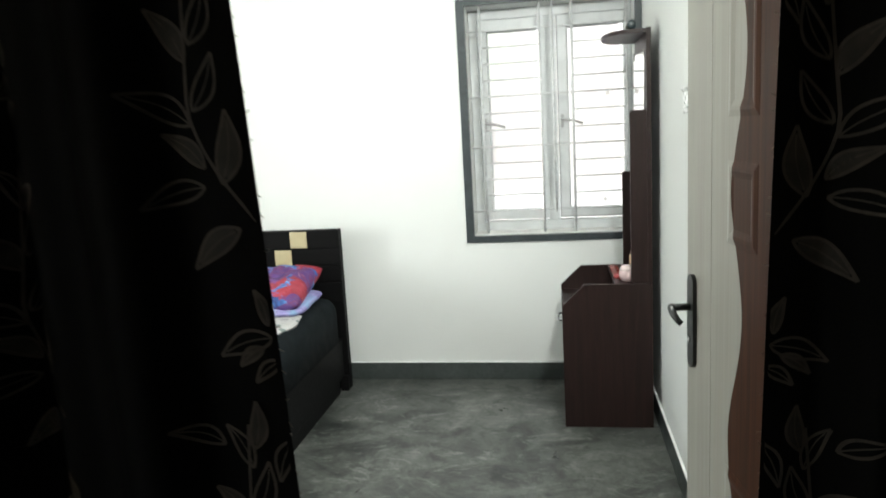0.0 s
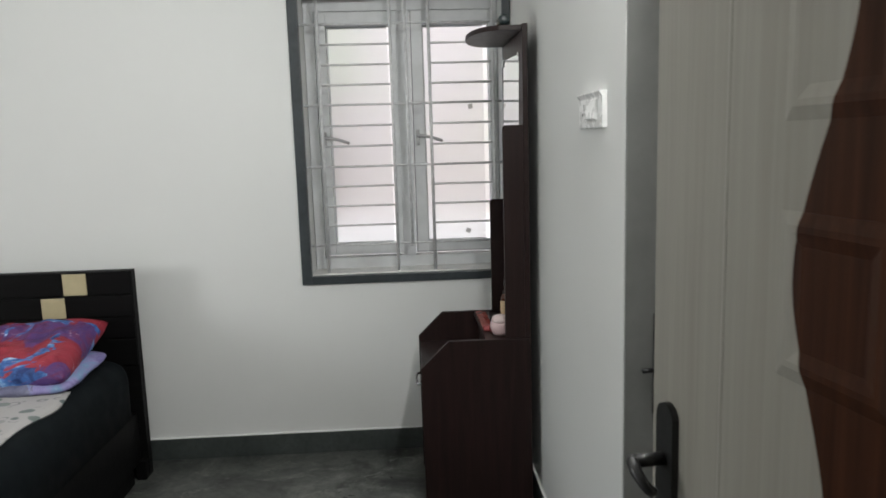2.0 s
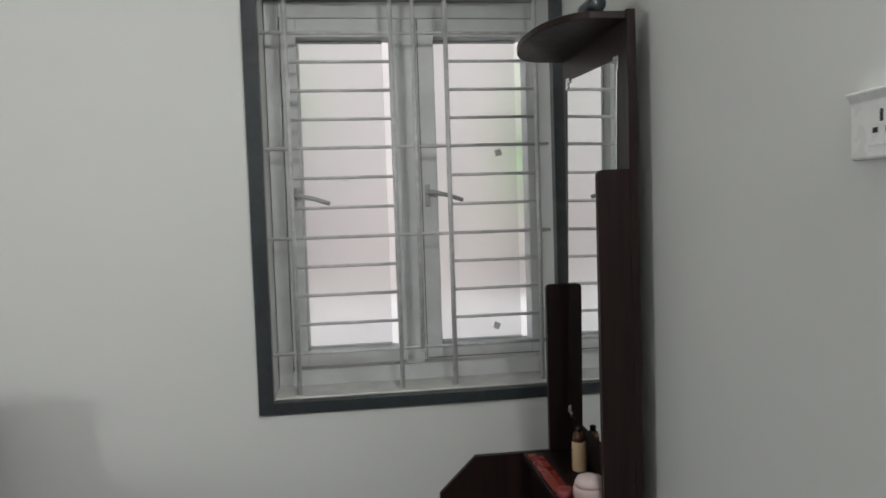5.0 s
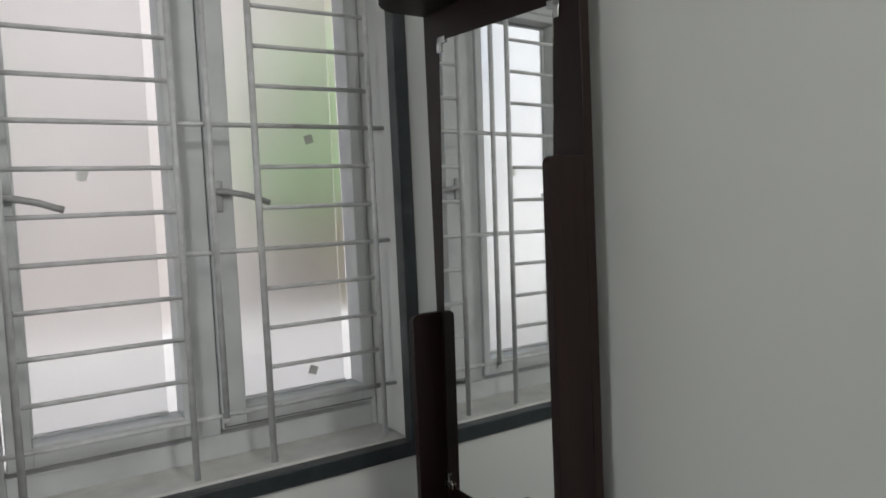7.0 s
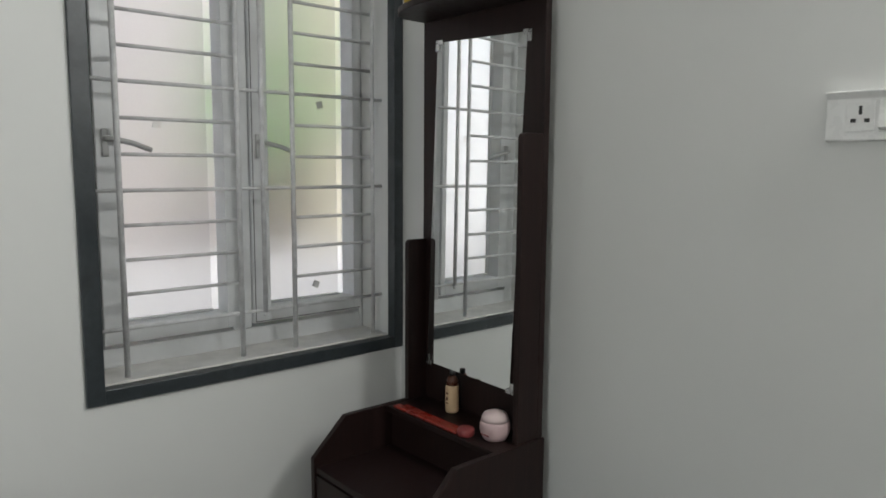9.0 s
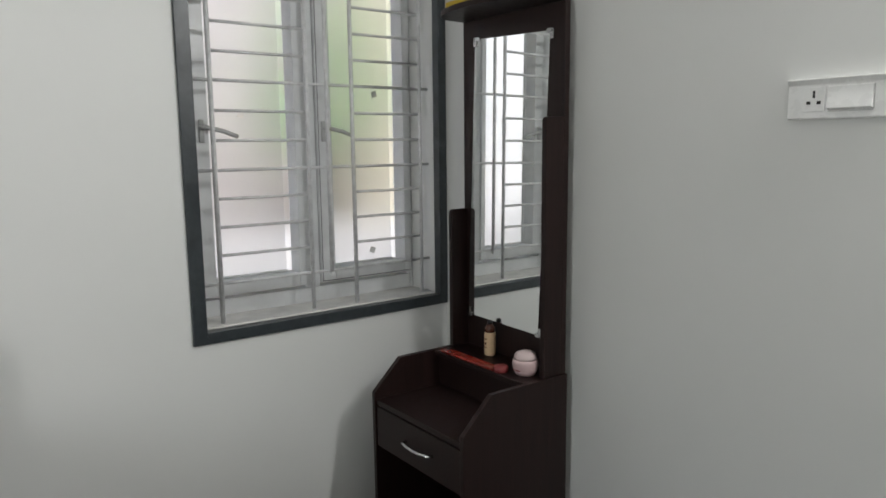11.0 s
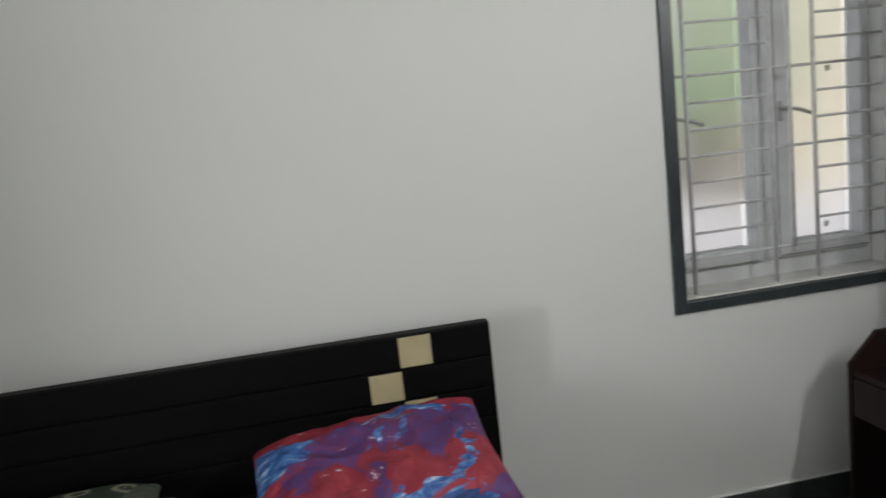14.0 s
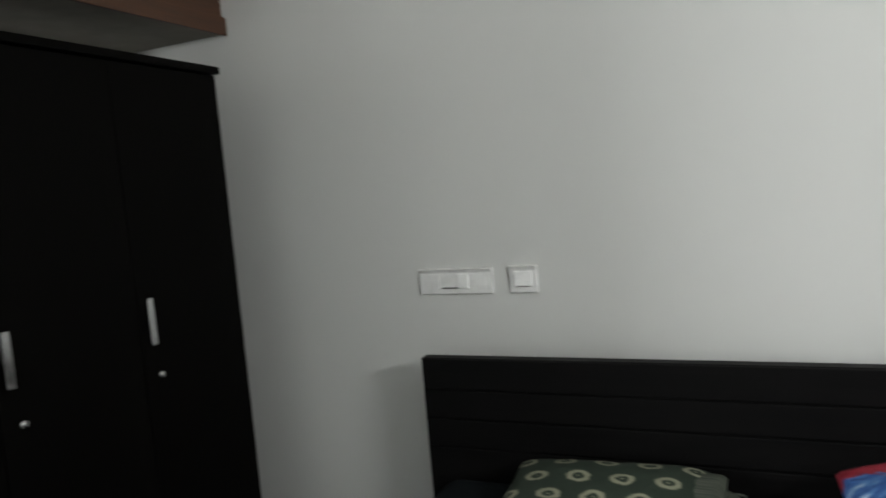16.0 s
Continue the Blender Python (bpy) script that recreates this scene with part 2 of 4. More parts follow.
def floral_fabric():
    m, t, b = material("red_purple_blue_floral_fabric")
    v = coords(t)
    a = noise_tex(t, v, 3.4, 3, 0.6, 0.7)
    c = noise_tex(t, coords(t, "Object", (1.0, 1.5, 1.0)), 3.3, 4, 0.6, 0.6)
    band = calc(t, "MULTIPLY", calc(t, "COSINE", calc(t, "MULTIPLY", calc(t, "ADD", xyz(t, v)[1], 0.12), 2 * math.pi / 0.34)), 0.075)
    a = calc(t, "ADD", a, band)
    c = calc(t, "SUBTRACT", c, calc(t, "MULTIPLY", band, 0.7))
    d = noise_tex(t, coords(t, "Object", (1, 2.2, 1)), 15, 4, 0.6, 0.8)
    e = noise_tex(t, v, 21, 4, 0.6, 0.6)
    base = ramp(t, a, [(0.0, (0.05, 0.022, 0.12)), (0.45, (0.085, 0.035, 0.165)), (0.48, (0.24, 0.016, 0.036)), (0.62, (0.33, 0.03, 0.05)), (0.78, (0.20, 0.009, 0.018))])
    base = mixed(t, ramp(t, e, [(0.35, (0.45,) * 3), (0.55, (0, 0, 0))]), base, (0.20, 0.008, 0.02))
    blue = ramp(t, d, [(0.34, (0.012, 0.035, 0.15)), (0.5, (0.04, 0.13, 0.38)), (0.6, (0.14, 0.30, 0.56)), (0.68, (0.62, 0.70, 0.80))])
    col = mixed(t, ramp(t, c, [(0.555, (0, 0, 0)), (0.57, (1, 1, 1))]), base, blue)
    spark = ramp(t, noise_tex(t, coords(t, "Object", (10, 26, 10)), 1.2, 4, 0.6, 1.2), [(0.67, (0, 0, 0)), (0.7, (0.8,) * 3)])
    col = mixed(t, spark, col, (0.62, 0.45, 0.48))
    t.links.new(col, b.inputs["Base Color"])
    b.inputs["Roughness"].default_value = 0.6
    bump(t, b, noise_tex(t, v, 13, 4, 0.6, 1.0), 0.7, 0.02)
    return m


def ring_fabric():
    """Dark green cloth printed with rows of cream rings."""
    m, t, b = material("dark_green_ring_print_fabric")
    x, y, z = xyz(t, coords(t))
    q = calc(t, "MULTIPLY", y, 10.0)
    row = calc(t, "FLOOR", q)
    p = calc(t, "ADD", calc(t, "MULTIPLY", x, 8.0), calc(t, "MULTIPLY", row, 0.5))
    fx = calc(t, "SUBTRACT", calc(t, "FRACT", p), 0.5)
    fy = calc(t, "SUBTRACT", calc(t, "FRACT", q), 0.5)
    r = calc(t, "SQRT", calc(t, "ADD", calc(t, "MULTIPLY", fx, fx), calc(t, "MULTIPLY", fy, fy)))
    r = calc(t, "ADD", r, calc(t, "MULTIPLY", calc(t, "SUBTRACT", noise_tex(t, coords(t), 60, 2), 0.5), 0.12))
    ring = ramp(t, r, [(0.0, (1, 1, 1)), (0.04, (0, 0, 0)), (0.12, (0, 0, 0)), (0.17, (1, 1, 1)), (0.24, (1, 1, 1)), (0.31, (0, 0, 0))])
    t.links.new(mixed(t, ring, (0.016, 0.028, 0.017), (0.25, 0.25, 0.175)), b.inputs["Base Color"])
    b.inputs["Roughness"].default_value = 0.85
    bump(t, b, noise_tex(t, coords(t), 25, 4), 0.3, 0.008)
    return m


def sheet_fabric():
    """White cotton with scattered grey-green dashes."""
    m, t, b = material("white_dash_print_cotton")
    vo = t.nodes.new("ShaderNodeTexVoronoi")
    vo.inputs["Scale"].default_value = 1.0
    vo.inputs["Randomness"].default_value = 0.75
    t.links.new(coords(t, "Object", (11, 15, 1)), vo.inputs["Vector"])
    blob = ramp(t, calc(t, "ADD", vo.outputs["Distance"], calc(t, "MULTIPLY", noise_tex(t, coords(t), 40, 3), 0.25)), [(0.40, (1, 1, 1)), (0.46, (0, 0, 0))])
    tone = ramp(t, vo.outputs["Color"], [(0.2, (0.10, 0.13, 0.13)), (0.5, (0.20, 0.23, 0.215)), (0.8, (0.31, 0.31, 0.295))])
    v2 = t.nodes.new("ShaderNodeTexVoronoi")
    v2.inputs["Scale"].default_value = 1.0
    mp = t.nodes.new("ShaderNodeMapping")
    mp.inputs["Location"].default_value = (3.4, 1.7, 0)
    t.links.new(coords(t, "Object", (15, 19, 1)), mp.inputs["Vector"])
    t.links.new(mp.outputs["Vector"], v2.inputs["Vector"])
    arch = ramp(t, v2.outputs["Distance"], [(0.24, (0, 0, 0)), (0.28, (1, 1, 1)), (0.36, (1, 1, 1)), (0.4, (0, 0, 0))])
    arch = calc(t, "MULTIPLY", arch, ramp(t, noise_tex(t, coords(t), 14, 3), [(0.45, (0, 0, 0)), (0.55, (0.8,) * 3)]))
    ground = mixed(t, arch, (0.40, 0.385, 0.38), (0.18, 0.19, 0.19))
    t.links.new(mixed(t, blob, ground, tone), b.inputs["Base Color"])
    b.inputs["Roughness"].default_value = 0.9
    bump(t, b, noise_tex(t, coords(t), 12, 5), 0.4, 0.01)
    return m


def lilac_fabric():
    """Lilac-blue end, the rest grey-lilac with pale rings."""
    m, t, b = material("lilac_ring_print_fabric")
    x, y, z = xyz(t, coords(t))
    n = noise_tex(t, coords(t), 10, 4, 0.6, 1.2)
    lilac = ramp(t, n, [(0.3, (0.12, 0.10, 0.26)), (0.5, (0.25, 0.22, 0.43)), (0.66, (0.16, 0.28, 0.44)), (0.78, (0.42, 0.44, 0.5))])
    fx = calc(t, "SUBTRACT", calc(t, "FRACT", calc(t, "MULTIPLY", x, 9.0)), 0.5)
    fy = calc(t, "SUBTRACT", calc(t, "FRACT", calc(t, "MULTIPLY", calc(t, "ADD", y, 0.01), 10.0)), 0.5)
    r = calc(t, "SQRT", calc(t, "ADD", calc(t, "MULTIPLY", fx, fx), calc(t, "MULTIPLY", fy, fy)))
    r = calc(t, "ADD", r, calc(t, "MULTIPLY", calc(t, "SUBTRACT", noise_tex(t, coords(t), 30, 2), 0.5), 0.25))
    ring = ramp(t, r, [(0.2, (0, 0, 0)), (0.25, (1, 1, 1)), (0.36, (1, 1, 1)), (0.42, (0, 0, 0))])
    grey = ramp(t, n, [(0.35, (0.10, 0.10, 0.17)), (0.65, (0.20, 0.20, 0.29))])
    grey = mixed(t, calc(t, "MULTIPLY", ring, 0.5), grey, (0.36, 0.36, 0.41))
    end = calc(t, "GREATER_THAN", calc(t, "ADD", x, calc(t, "MULTIPLY", n, 0.2)), 0.27)
    t.links.new(mixed(t, end, grey, lilac), b.inputs["Base Color"])
    b.inputs["Roughness"].default_value = 0.75
    bump(t, b, noise_tex(t, coords(t), 18, 4), 0.4, 0.01)
    return m


def grey_stripe_fabric():
    m, t, b = material("grey_green_ribbed_fabric")
    n = noise_tex(t, coords(t, "Object", (8, 120, 8)), 1.0, 3)
    t.links.new(ramp(t, n, [(0.35, (0.028, 0.036, 0.027)), (0.65, (0.08, 0.09, 0.068))]), b.inputs["Base Color"])
    b.inputs["Roughness"].default_value = 0.9
    bump(t, b, n, 0.3, 0.004)
    return m


def curtain_fabric():
    m, t, b = material("black_brown_curtain_fabric")
    n = noise_tex(t, coords(t, "Object", (300, 300, 300)), 1.0, 2)
    n2 = noise_tex(t, coords(t), 3, 3)
    c = ramp(t, n2, [(0.3, (0.0035, 0.003, 0.0025)), (0.7, (0.008, 0.0065, 0.005))])
    t.links.new(c, b.inputs["Base Color"])
    b.inputs["Roughness"].default_value = 0.7
    b.inputs["Specular IOR Level"].default_value = 0.15
    bump(t, b, n, 0.3, 0.001)
    return m


def leaf_green():
    """Thin leaf that lets part of the daylight through."""
    m = plain("green_leaf", (0.12, 0.19, 0.07), 0.5, vary=0.3, scale=5)
    t = m.node_tree
    tr = t.nodes.new("ShaderNodeBsdfTranslucent")
    tr.inputs["Color"].default_value = (0.66, 0.86, 0.60, 1)
    mx = t.nodes.new("ShaderNodeMixShader")
    mx.inputs[0].default_value = 0.75
    t.links.new(t.nodes["Principled BSDF"].outputs[0], mx.inputs[1])
    t.links.new(tr.outputs[0], mx.inputs[2])
    t.links.new(mx.outputs[0], t.nodes["Material Output"].inputs["Surface"])
    return m


LEAF = leaf_green()
MIRROR, FROSTED, CLEAR, DOOR_SKIN = mirror_glass(), frosted_glass(), clear_glass(), door_skin()
FLORAL, RINGS, SHEET, LILAC, RIBBED, CURTAIN = floral_fabric(), ring_fabric(), sheet_fabric(), lilac_fabric(), grey_stripe_fabric(), curtain_fabric()
LEAF_PRINT = plain("taupe_leaf_print", (0.10, 0.076, 0.054), 0.6, vary=0.3, scale=40)
LEAF_FILL = plain("dim_taupe_leaf_fill", (0.06, 0.047, 0.034), 0.65, vary=0.3, scale=40)

# ---- mesh helpers ----
def thing(name, at, label, category, group="", kind=""):
    ob = new(name)
    ob.location = at
    ob.empty_display_size = 0.1
    return tagged(ob, label, category, group, kind)


def part(name, bm, mat, parent=None, label="", smooth=False, m=None):
    me = bpy.data.meshes.new(name)
    bmesh.ops.recalc_face_normals(bm, faces=bm.faces)
    bm.to_mesh(me)
    bm.free()
    me.materials.append(mat)
    if smooth:
        for p in me.polygons:
            p.use_smooth = True
    ob = new(name, me)
    if parent is not None:
        ob.parent = parent
        if parent.type == "EMPTY":
            ob.matrix_parent_inverse = Matrix.Translation(-Vector(parent.location))
    if m is not None:
        ob.matrix_basis = m
    return tagged(ob, label)


def box(bm, lo, hi, bev=0.0, m=None):
    lo, hi = Vector(lo), Vector(hi)
    mat = Matrix.Translation((lo + hi) / 2) @ Matrix.Diagonal((*(hi - lo), 1))
    vs = bmesh.ops.create_cube(bm, size=1, matrix=(m @ mat) if m is not None else mat)["verts"]
    if bev:
        bmesh.ops.bevel(bm, geom=list({e for v in vs for e in v.link_edges}), offset=bev, segments=2, profile=0.5, affect="EDGES")
    return bm


def boxes(*items, bev=0.0):
    bm = bmesh.new()
    for lo, hi in items:
        box(bm, lo, hi, bev)
    return bm


def rod(bm, a, b, r, seg=10, r2=None):
    a, b = Vector(a), Vector(b)
    turn = (b - a).to_track_quat("Z", "Y").to_matrix().to_4x4()
    bmesh.ops.create_cone(bm, cap_ends=True, segments=seg, radius1=r, radius2=r if r2 is None else r2, depth=(b - a).length, matrix=Matrix.Translation((a + b) / 2) @ turn)
    return bm


def tube(bm, pts, r, seg=8):
    """A bent round bar through the points."""
    pts = [Vector(p) for p in pts]
    rings = []
    for i, p in enumerate(pts):
        d = (pts[min(i + 1, len(pts) - 1)] - pts[max(i - 1, 0)]).normalized()
        q = d.to_track_quat("Z", "Y").to_matrix()
        rad = r(i / (len(pts) - 1)) if callable(r) else r
        rings.append([bm.verts.new(p + q @ Vector((rad * math.cos(2 * math.pi * k / seg), rad * math.sin(2 * math.pi * k / seg), 0))) for k in range(seg)])
    for a, b in zip(rings, rings[1:]):
        for k in range(seg):
            bm.faces.new((a[k], a[(k + 1) % seg], b[(k + 1) % seg], b[k]))
    bm.faces.new(rings[0][::-1])
    bm.faces.new(rings[-1])
    return bm


def lathe(bm, profile, seg=28):
    """A turned body from (radius, height) pairs, about the z axis."""
    rings = [[bm.verts.new((r * math.cos(2 * math.pi * k / seg), r * math.sin(2 * math.pi * k / seg), z)) for k in range(seg)] for r, z in profile]
    for a, b in zip(rings, rings[1:]):
        for k in range(seg):
            bm.faces.new((a[k], a[(k + 1) % seg], b[(k + 1) % seg], b[k]))
    bm.faces.new(rings[0][::-1])
    bm.faces.new(rings[-1])
    return bm


def slab(bm, outline, axis, lo, hi, bev=0.0):
    """A board: a closed outline in the plane across the axis, drawn out from lo to hi."""
    def at(p, d):
        return {"x": (d, p[0], p[1]), "y": (p[0], d, p[1]), "z": (p[0], p[1], d)}[axis]
    f1 = bm.faces.new([bm.verts.new(at(p, lo)) for p in outline])
    made = bmesh.ops.extrude_face_region(bm, geom=[f1])["geom"]
    step = Vector(at((0, 0), hi - lo))
    vs = [g for g in made if isinstance(g, bmesh.types.BMVert)]
    bmesh.ops.translate(bm, verts=vs, vec=step)
    if bev:
        bmesh.ops.bevel(bm, geom=list({e for v in list(f1.verts) + vs for e in v.link_edges}), offset=bev, segments=2, profile=0.5, affect="EDGES")
    return bm


def structure(name, bm, mat, label, category):
    return tagged(part(name, bm, mat), label, category, kind="structure")


# ---- the shell of the house ----
XW, XE, YS, YN = -4.6, 0.455, 1.09, 4.21
YD = 0.93
BACK, BATH_E = -1.9, 2.3
structure("floor", boxes(((-4.9, YD, FLOOR - 0.15), (BATH_E + 0.2, 4.52, FLOOR)), ((-2.2, BACK - 0.2, FLOOR - 0.15), (2.0, YD, FLOOR))), FLOOR_STONE, "polished dark grey stone floor with cloudy pale veins", "floor")
structure("ceiling", boxes(((-4.9, YD, CEIL), (BATH_E + 0.2, 4.52, CEIL + 0.15)), ((-2.2, BACK - 0.2, CEIL), (2.0, YD, CEIL + 0.15))), CEILING, "plain white painted ceiling", "ceiling")
WX0, WX1, WZ0, WZ1 = -0.506, 0.42, 0.84, 2.135
VX0, VX1, VZ0, VZ1 = 1.45, 1.94, 1.515, 2.02
structure("wall_north", boxes(
    ((-4.9, YN, FLOOR), (WX0, 4.52, CEIL)), ((WX1, YN, FLOOR), (VX0, 4.52, CEIL)), ((VX1, YN, FLOOR), (BATH_E + 0.2, 4.52, CEIL)),
    ((WX0, YN, FLOOR), (WX1, 4.52, WZ0)), ((WX0, YN, WZ1), (WX1, 4.52, CEIL)),
    ((VX0, YN, FLOOR), (VX1, 4.52, VZ0)), ((VX0, YN, VZ1), (VX1, 4.52, CEIL))), WALL, "smooth white painted bedroom wall with a window", "wall")
BY0, BY1, BZ = 1.73, 2.49, 2.08
structure("wall_east", boxes(
    ((XE, BY1, FLOOR), (0.66, YN, CEIL)), ((XE, YS, FLOOR), (0.66, BY0, CEIL)), ((XE, BY0, BZ), (0.66, BY1, CEIL))), WALL, "smooth white painted wall with a doorway to a dark bathroom", "wall")
DX0, DX1, DZ = -0.53, 0.5, 2.12
structure("wall_south", boxes(
    ((-4.9, YD, FLOOR), (DX0, YS, CEIL)), ((DX1, YD, FLOOR), (BATH_E + 0.2, YS, CEIL)), ((DX0, YD, DZ), (DX1, YS, CEIL))), WALL, "white painted wall with the bedroom doorway", "wall")
WY0, WY1 = 1.05, 2.25
structure("wall_west", boxes(
    ((-4.9, WY1, FLOOR), (XW, YN, CEIL)), ((-4.9, YS, FLOOR), (XW, WY0 + 0.02, CEIL)),
    ((-4.9, WY0 + 0.02, FLOOR), (XW, WY1, 0.85)), ((-4.9, WY0 + 0.02, 2.15), (XW, WY1, CEIL))), WALL, "white painted wall with a window opening", "wall")
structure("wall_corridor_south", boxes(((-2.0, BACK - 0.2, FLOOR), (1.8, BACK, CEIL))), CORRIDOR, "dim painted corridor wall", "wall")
# Opening added out of view so a little daylight reaches the curtains.
structure("wall_corridor_west", boxes(((-2.2, BACK - 0.2, FLOOR), (-2.0, YD, 1.0)), ((-2.2, BACK - 0.2, 2.1), (-2.0, YD, CEIL)), ((-2.2, BACK - 0.2, 1.0), (-2.0, -1.3, 2.1)), ((-2.2, -0.5, 1.0), (-2.0, YD, 2.1))), CORRIDOR, "dim painted corridor wall with an unseen opening added for light", "wall")
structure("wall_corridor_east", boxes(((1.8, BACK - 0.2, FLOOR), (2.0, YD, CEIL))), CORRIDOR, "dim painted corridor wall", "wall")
structure("wall_bathroom_east", boxes(((BATH_E, YS, FLOOR), (BATH_E + 0.2, YN, CEIL))), BATH_WALL, "dark tiled bathroom wall", "wall")

# skirting along the walls; thin white strips paint the light on its top edge
structure("baseboard_north", boxes(((XW, YN - 0.014, FLOOR), (XE, YN - 0.001, 0.074)), bev=0.002), SKIRT_STONE, "dark grey stone skirting below a white wall", "baseboard")
structure("baseboard_east", boxes(((XE - 0.014, BY1, FLOOR), (XE - 0.001, YN - 0.016, 0.074)), bev=0.002), SKIRT_STONE, "dark grey stone skirting below a white wall", "baseboard")
structure("trim_north", boxes(((XW, YN - 0.012, 0.0745), (XE, YN - 0.001, 0.08)), bev=0.001), SILL, "thin white strip drawing the lit top edge of the skirting", "trim")
structure("trim_east", boxes(((XE - 0.012, BY1, 0.0745), (XE - 0.001, YN - 0.016, 0.08)), bev=0.001), SILL, "thin white strip drawing the lit top edge of the skirting", "trim")


# ---- the bedroom window ----
def bedroom_window():
    w = thing("window_1", (-0.03, YN, WZ0), "two-sash frosted window with a dark stone surround", "window", kind="structure")
    o = 0.012
    x0, x1, z0, z1 = -0.549, 0.453, 0.803, 2.17
    part("surround", boxes(((x0, YN - o, z0), (WX0 + 0.002, YN + 0.028, z1)), ((WX1 - 0.002, YN - o, z0), (x1, YN + 0.028, z1)),
                           ((WX0 + 0.002, YN - o, z0), (WX1 - 0.002, YN + 0.028, WZ0 + 0.001)), ((WX0 + 0.002, YN - o, WZ1 - 0.001), (WX1 - 0.002, YN + 0.028, z1)), bev=0.002), SURROUND, w, "dark blue-grey stone window surround")
    part("window_sill", boxes(((WX0 + 0.003, YN + 0.03, WZ0 - 0.01), (WX1 - 0.003, 4.389, WZ0 + 0.006)), bev=0.002), DUSTY_SILL, w, "dusty pale window sill")
    y0, y1 = 4.39, 4.465
    fx0, fx1, fz0, fz1 = WX0 + 0.003, WX1 - 0.003, WZ0 + 0.002, WZ1 - 0.003
    s = 0.047
    part("window_frame", boxes(((fx0, y0, fz0), (fx0 + s, y1, fz1)), ((fx1 - 0.016, y0, fz0), (fx1, y1, fz1)), ((fx0 + s, y0, fz0), (fx1 - 0.016, y1, fz0 + 0.058)),
                               ((fx0 + s, y0, fz1 - 0.055), (fx1 - 0.016, y1, fz1)), ((-0.068, y0 + 0.004, fz0 + 0.058), (-0.005, y1, fz1 - 0.055)), bev=0.003), SASH, w)
    for gx0, gx1, sx0, sx1 in ((-0.402, -0.114, -0.452, -0.067), (0.057, 0.352, -0.003, 0.404)):
        gz0, gz1 = 0.962, 2.012
        a0, a1 = 0.913, 2.074
        ys, yg = y0 - 0.008, 4.452
        lip = 0.023
        sash = part("sash", boxes(((sx0, ys, a0), (gx0, y1 - 0.002, a1)), ((gx1 + lip, ys, a0), (sx1, y1 - 0.002, a1)),
                                  ((gx0, ys, a0), (gx1 + lip, y1 - 0.002, gz0)), ((gx0, ys, gz1), (gx1 + lip, y1 - 0.002, a1)), bev=0.003), SASH, w)
        pane = part("pane", boxes(((gx0 + 0.001, yg, gz0 + 0.001), (gx1, yg + 0.005, gz1 - 0.001))), FROSTED, sash, "frosted glass pane")
        pane.visible_shadow = False
        strip = part("clear_margin", boxes(((gx1 + 0.0005, yg, gz0 + 0.001), (gx1 + lip - 0.001, yg + 0.005, gz1 - 0.001))), CLEAR, sash, "clear strip of glass beside the frosting")
        strip.visible_shadow = False
        part("glazing_bead", boxes(((gx0, yg - 0.012, gz0), (gx0 + 0.006, yg - 0.001, gz1)),
                                   ((gx0 + 0.006, yg - 0.016, gz0), (gx1, yg - 0.001, gz0 + 0.007)), ((gx0 + 0.006, yg - 0.016, gz1 - 0.007), (gx1, yg - 0.001, gz1)), bev=0.0015), SASH, sash)
        if sx0 > -0.1:
            part("weather_gasket", boxes(((sx0 + 0.004, ys - 0.0012, a0 + 0.004), (sx0 + 0.007, ys + 0.001, a1 - 0.004)), ((sx0 + 0.007, ys - 0.0012, a0 + 0.004), (sx1 - 0.004, ys + 0.001, a0 + 0.007))), GASKET, sash, "thin dark rubber seal")
        hx = sx0 + 0.024
        bm = boxes(((hx - 0.009, y0 - 0.017, 1.44), (hx + 0.009, y0 - 0.009, 1.515)), bev=0.003)
        tube(bm, [(hx, y0 - 0.016, 1.49), (hx, y0 - 0.026, 1.489), (hx + 0.02, y0 - 0.032, 1.487), (hx + 0.07, y0 - 0.032, 1.476), (hx + 0.118, y0 - 0.026, 1.459)], lambda k: 0.0075)
        part("latch_handle", bm, LATCH, sash, "grey metal casement handle", True)
    return w


bedroom_window()


def window_grille():
    g = thing("window_grille", (-0.02, 4.272, WZ0), "light grey painted steel window grille with ladder bars", "window grille")
    y = 4.272
    for x, r in ((-0.427, 0.0078), (-0.094, 0.0072), (0.083, 0.0078), (0.38, 0.0068)):
        part("upright_bar", rod(bmesh.new(), (x, y, WZ0 + 0.005), (x, y, WZ1 - 0.001), r), BAR, g, smooth=True)
    bm = rod(bmesh.new(), (-0.024, y - 0.012, 0.97), (-0.024, y - 0.012, WZ1 - 0.001), 0.007)
    bmesh.ops.create_uvsphere(bm, u_segments=10, v_segments=6, radius=0.0085, matrix=Matrix.Translation((-0.024, y - 0.012, 0.97)))
    part("middle_bar", bm, BAR, g, "short bar with a rounded end", True)
    longs = (0.978, 1.35, 1.636, 2.0)
    yr = y + 0.004
    for z in longs:
        part("long_bar", rod(bmesh.new(), (WX0 + 0.001, yr, z), (WX1 - 0.001, yr, z), 0.0055), BAR, g, smooth=True)
    rungs = []
    for a, b, n in zip(longs, longs[1:], (3, 2, 3)):
        rungs += [a + (b - a) * (k + 1) / (n + 1) for k in range(n)]
    for z in rungs:
        for x0, x1 in ((-0.427, -0.094), (0.083, 0.38)):
            part("rung", rod(bmesh.new(), (x0, yr, z), (x1, yr, z), 0.0052), BAR, g, smooth=True)


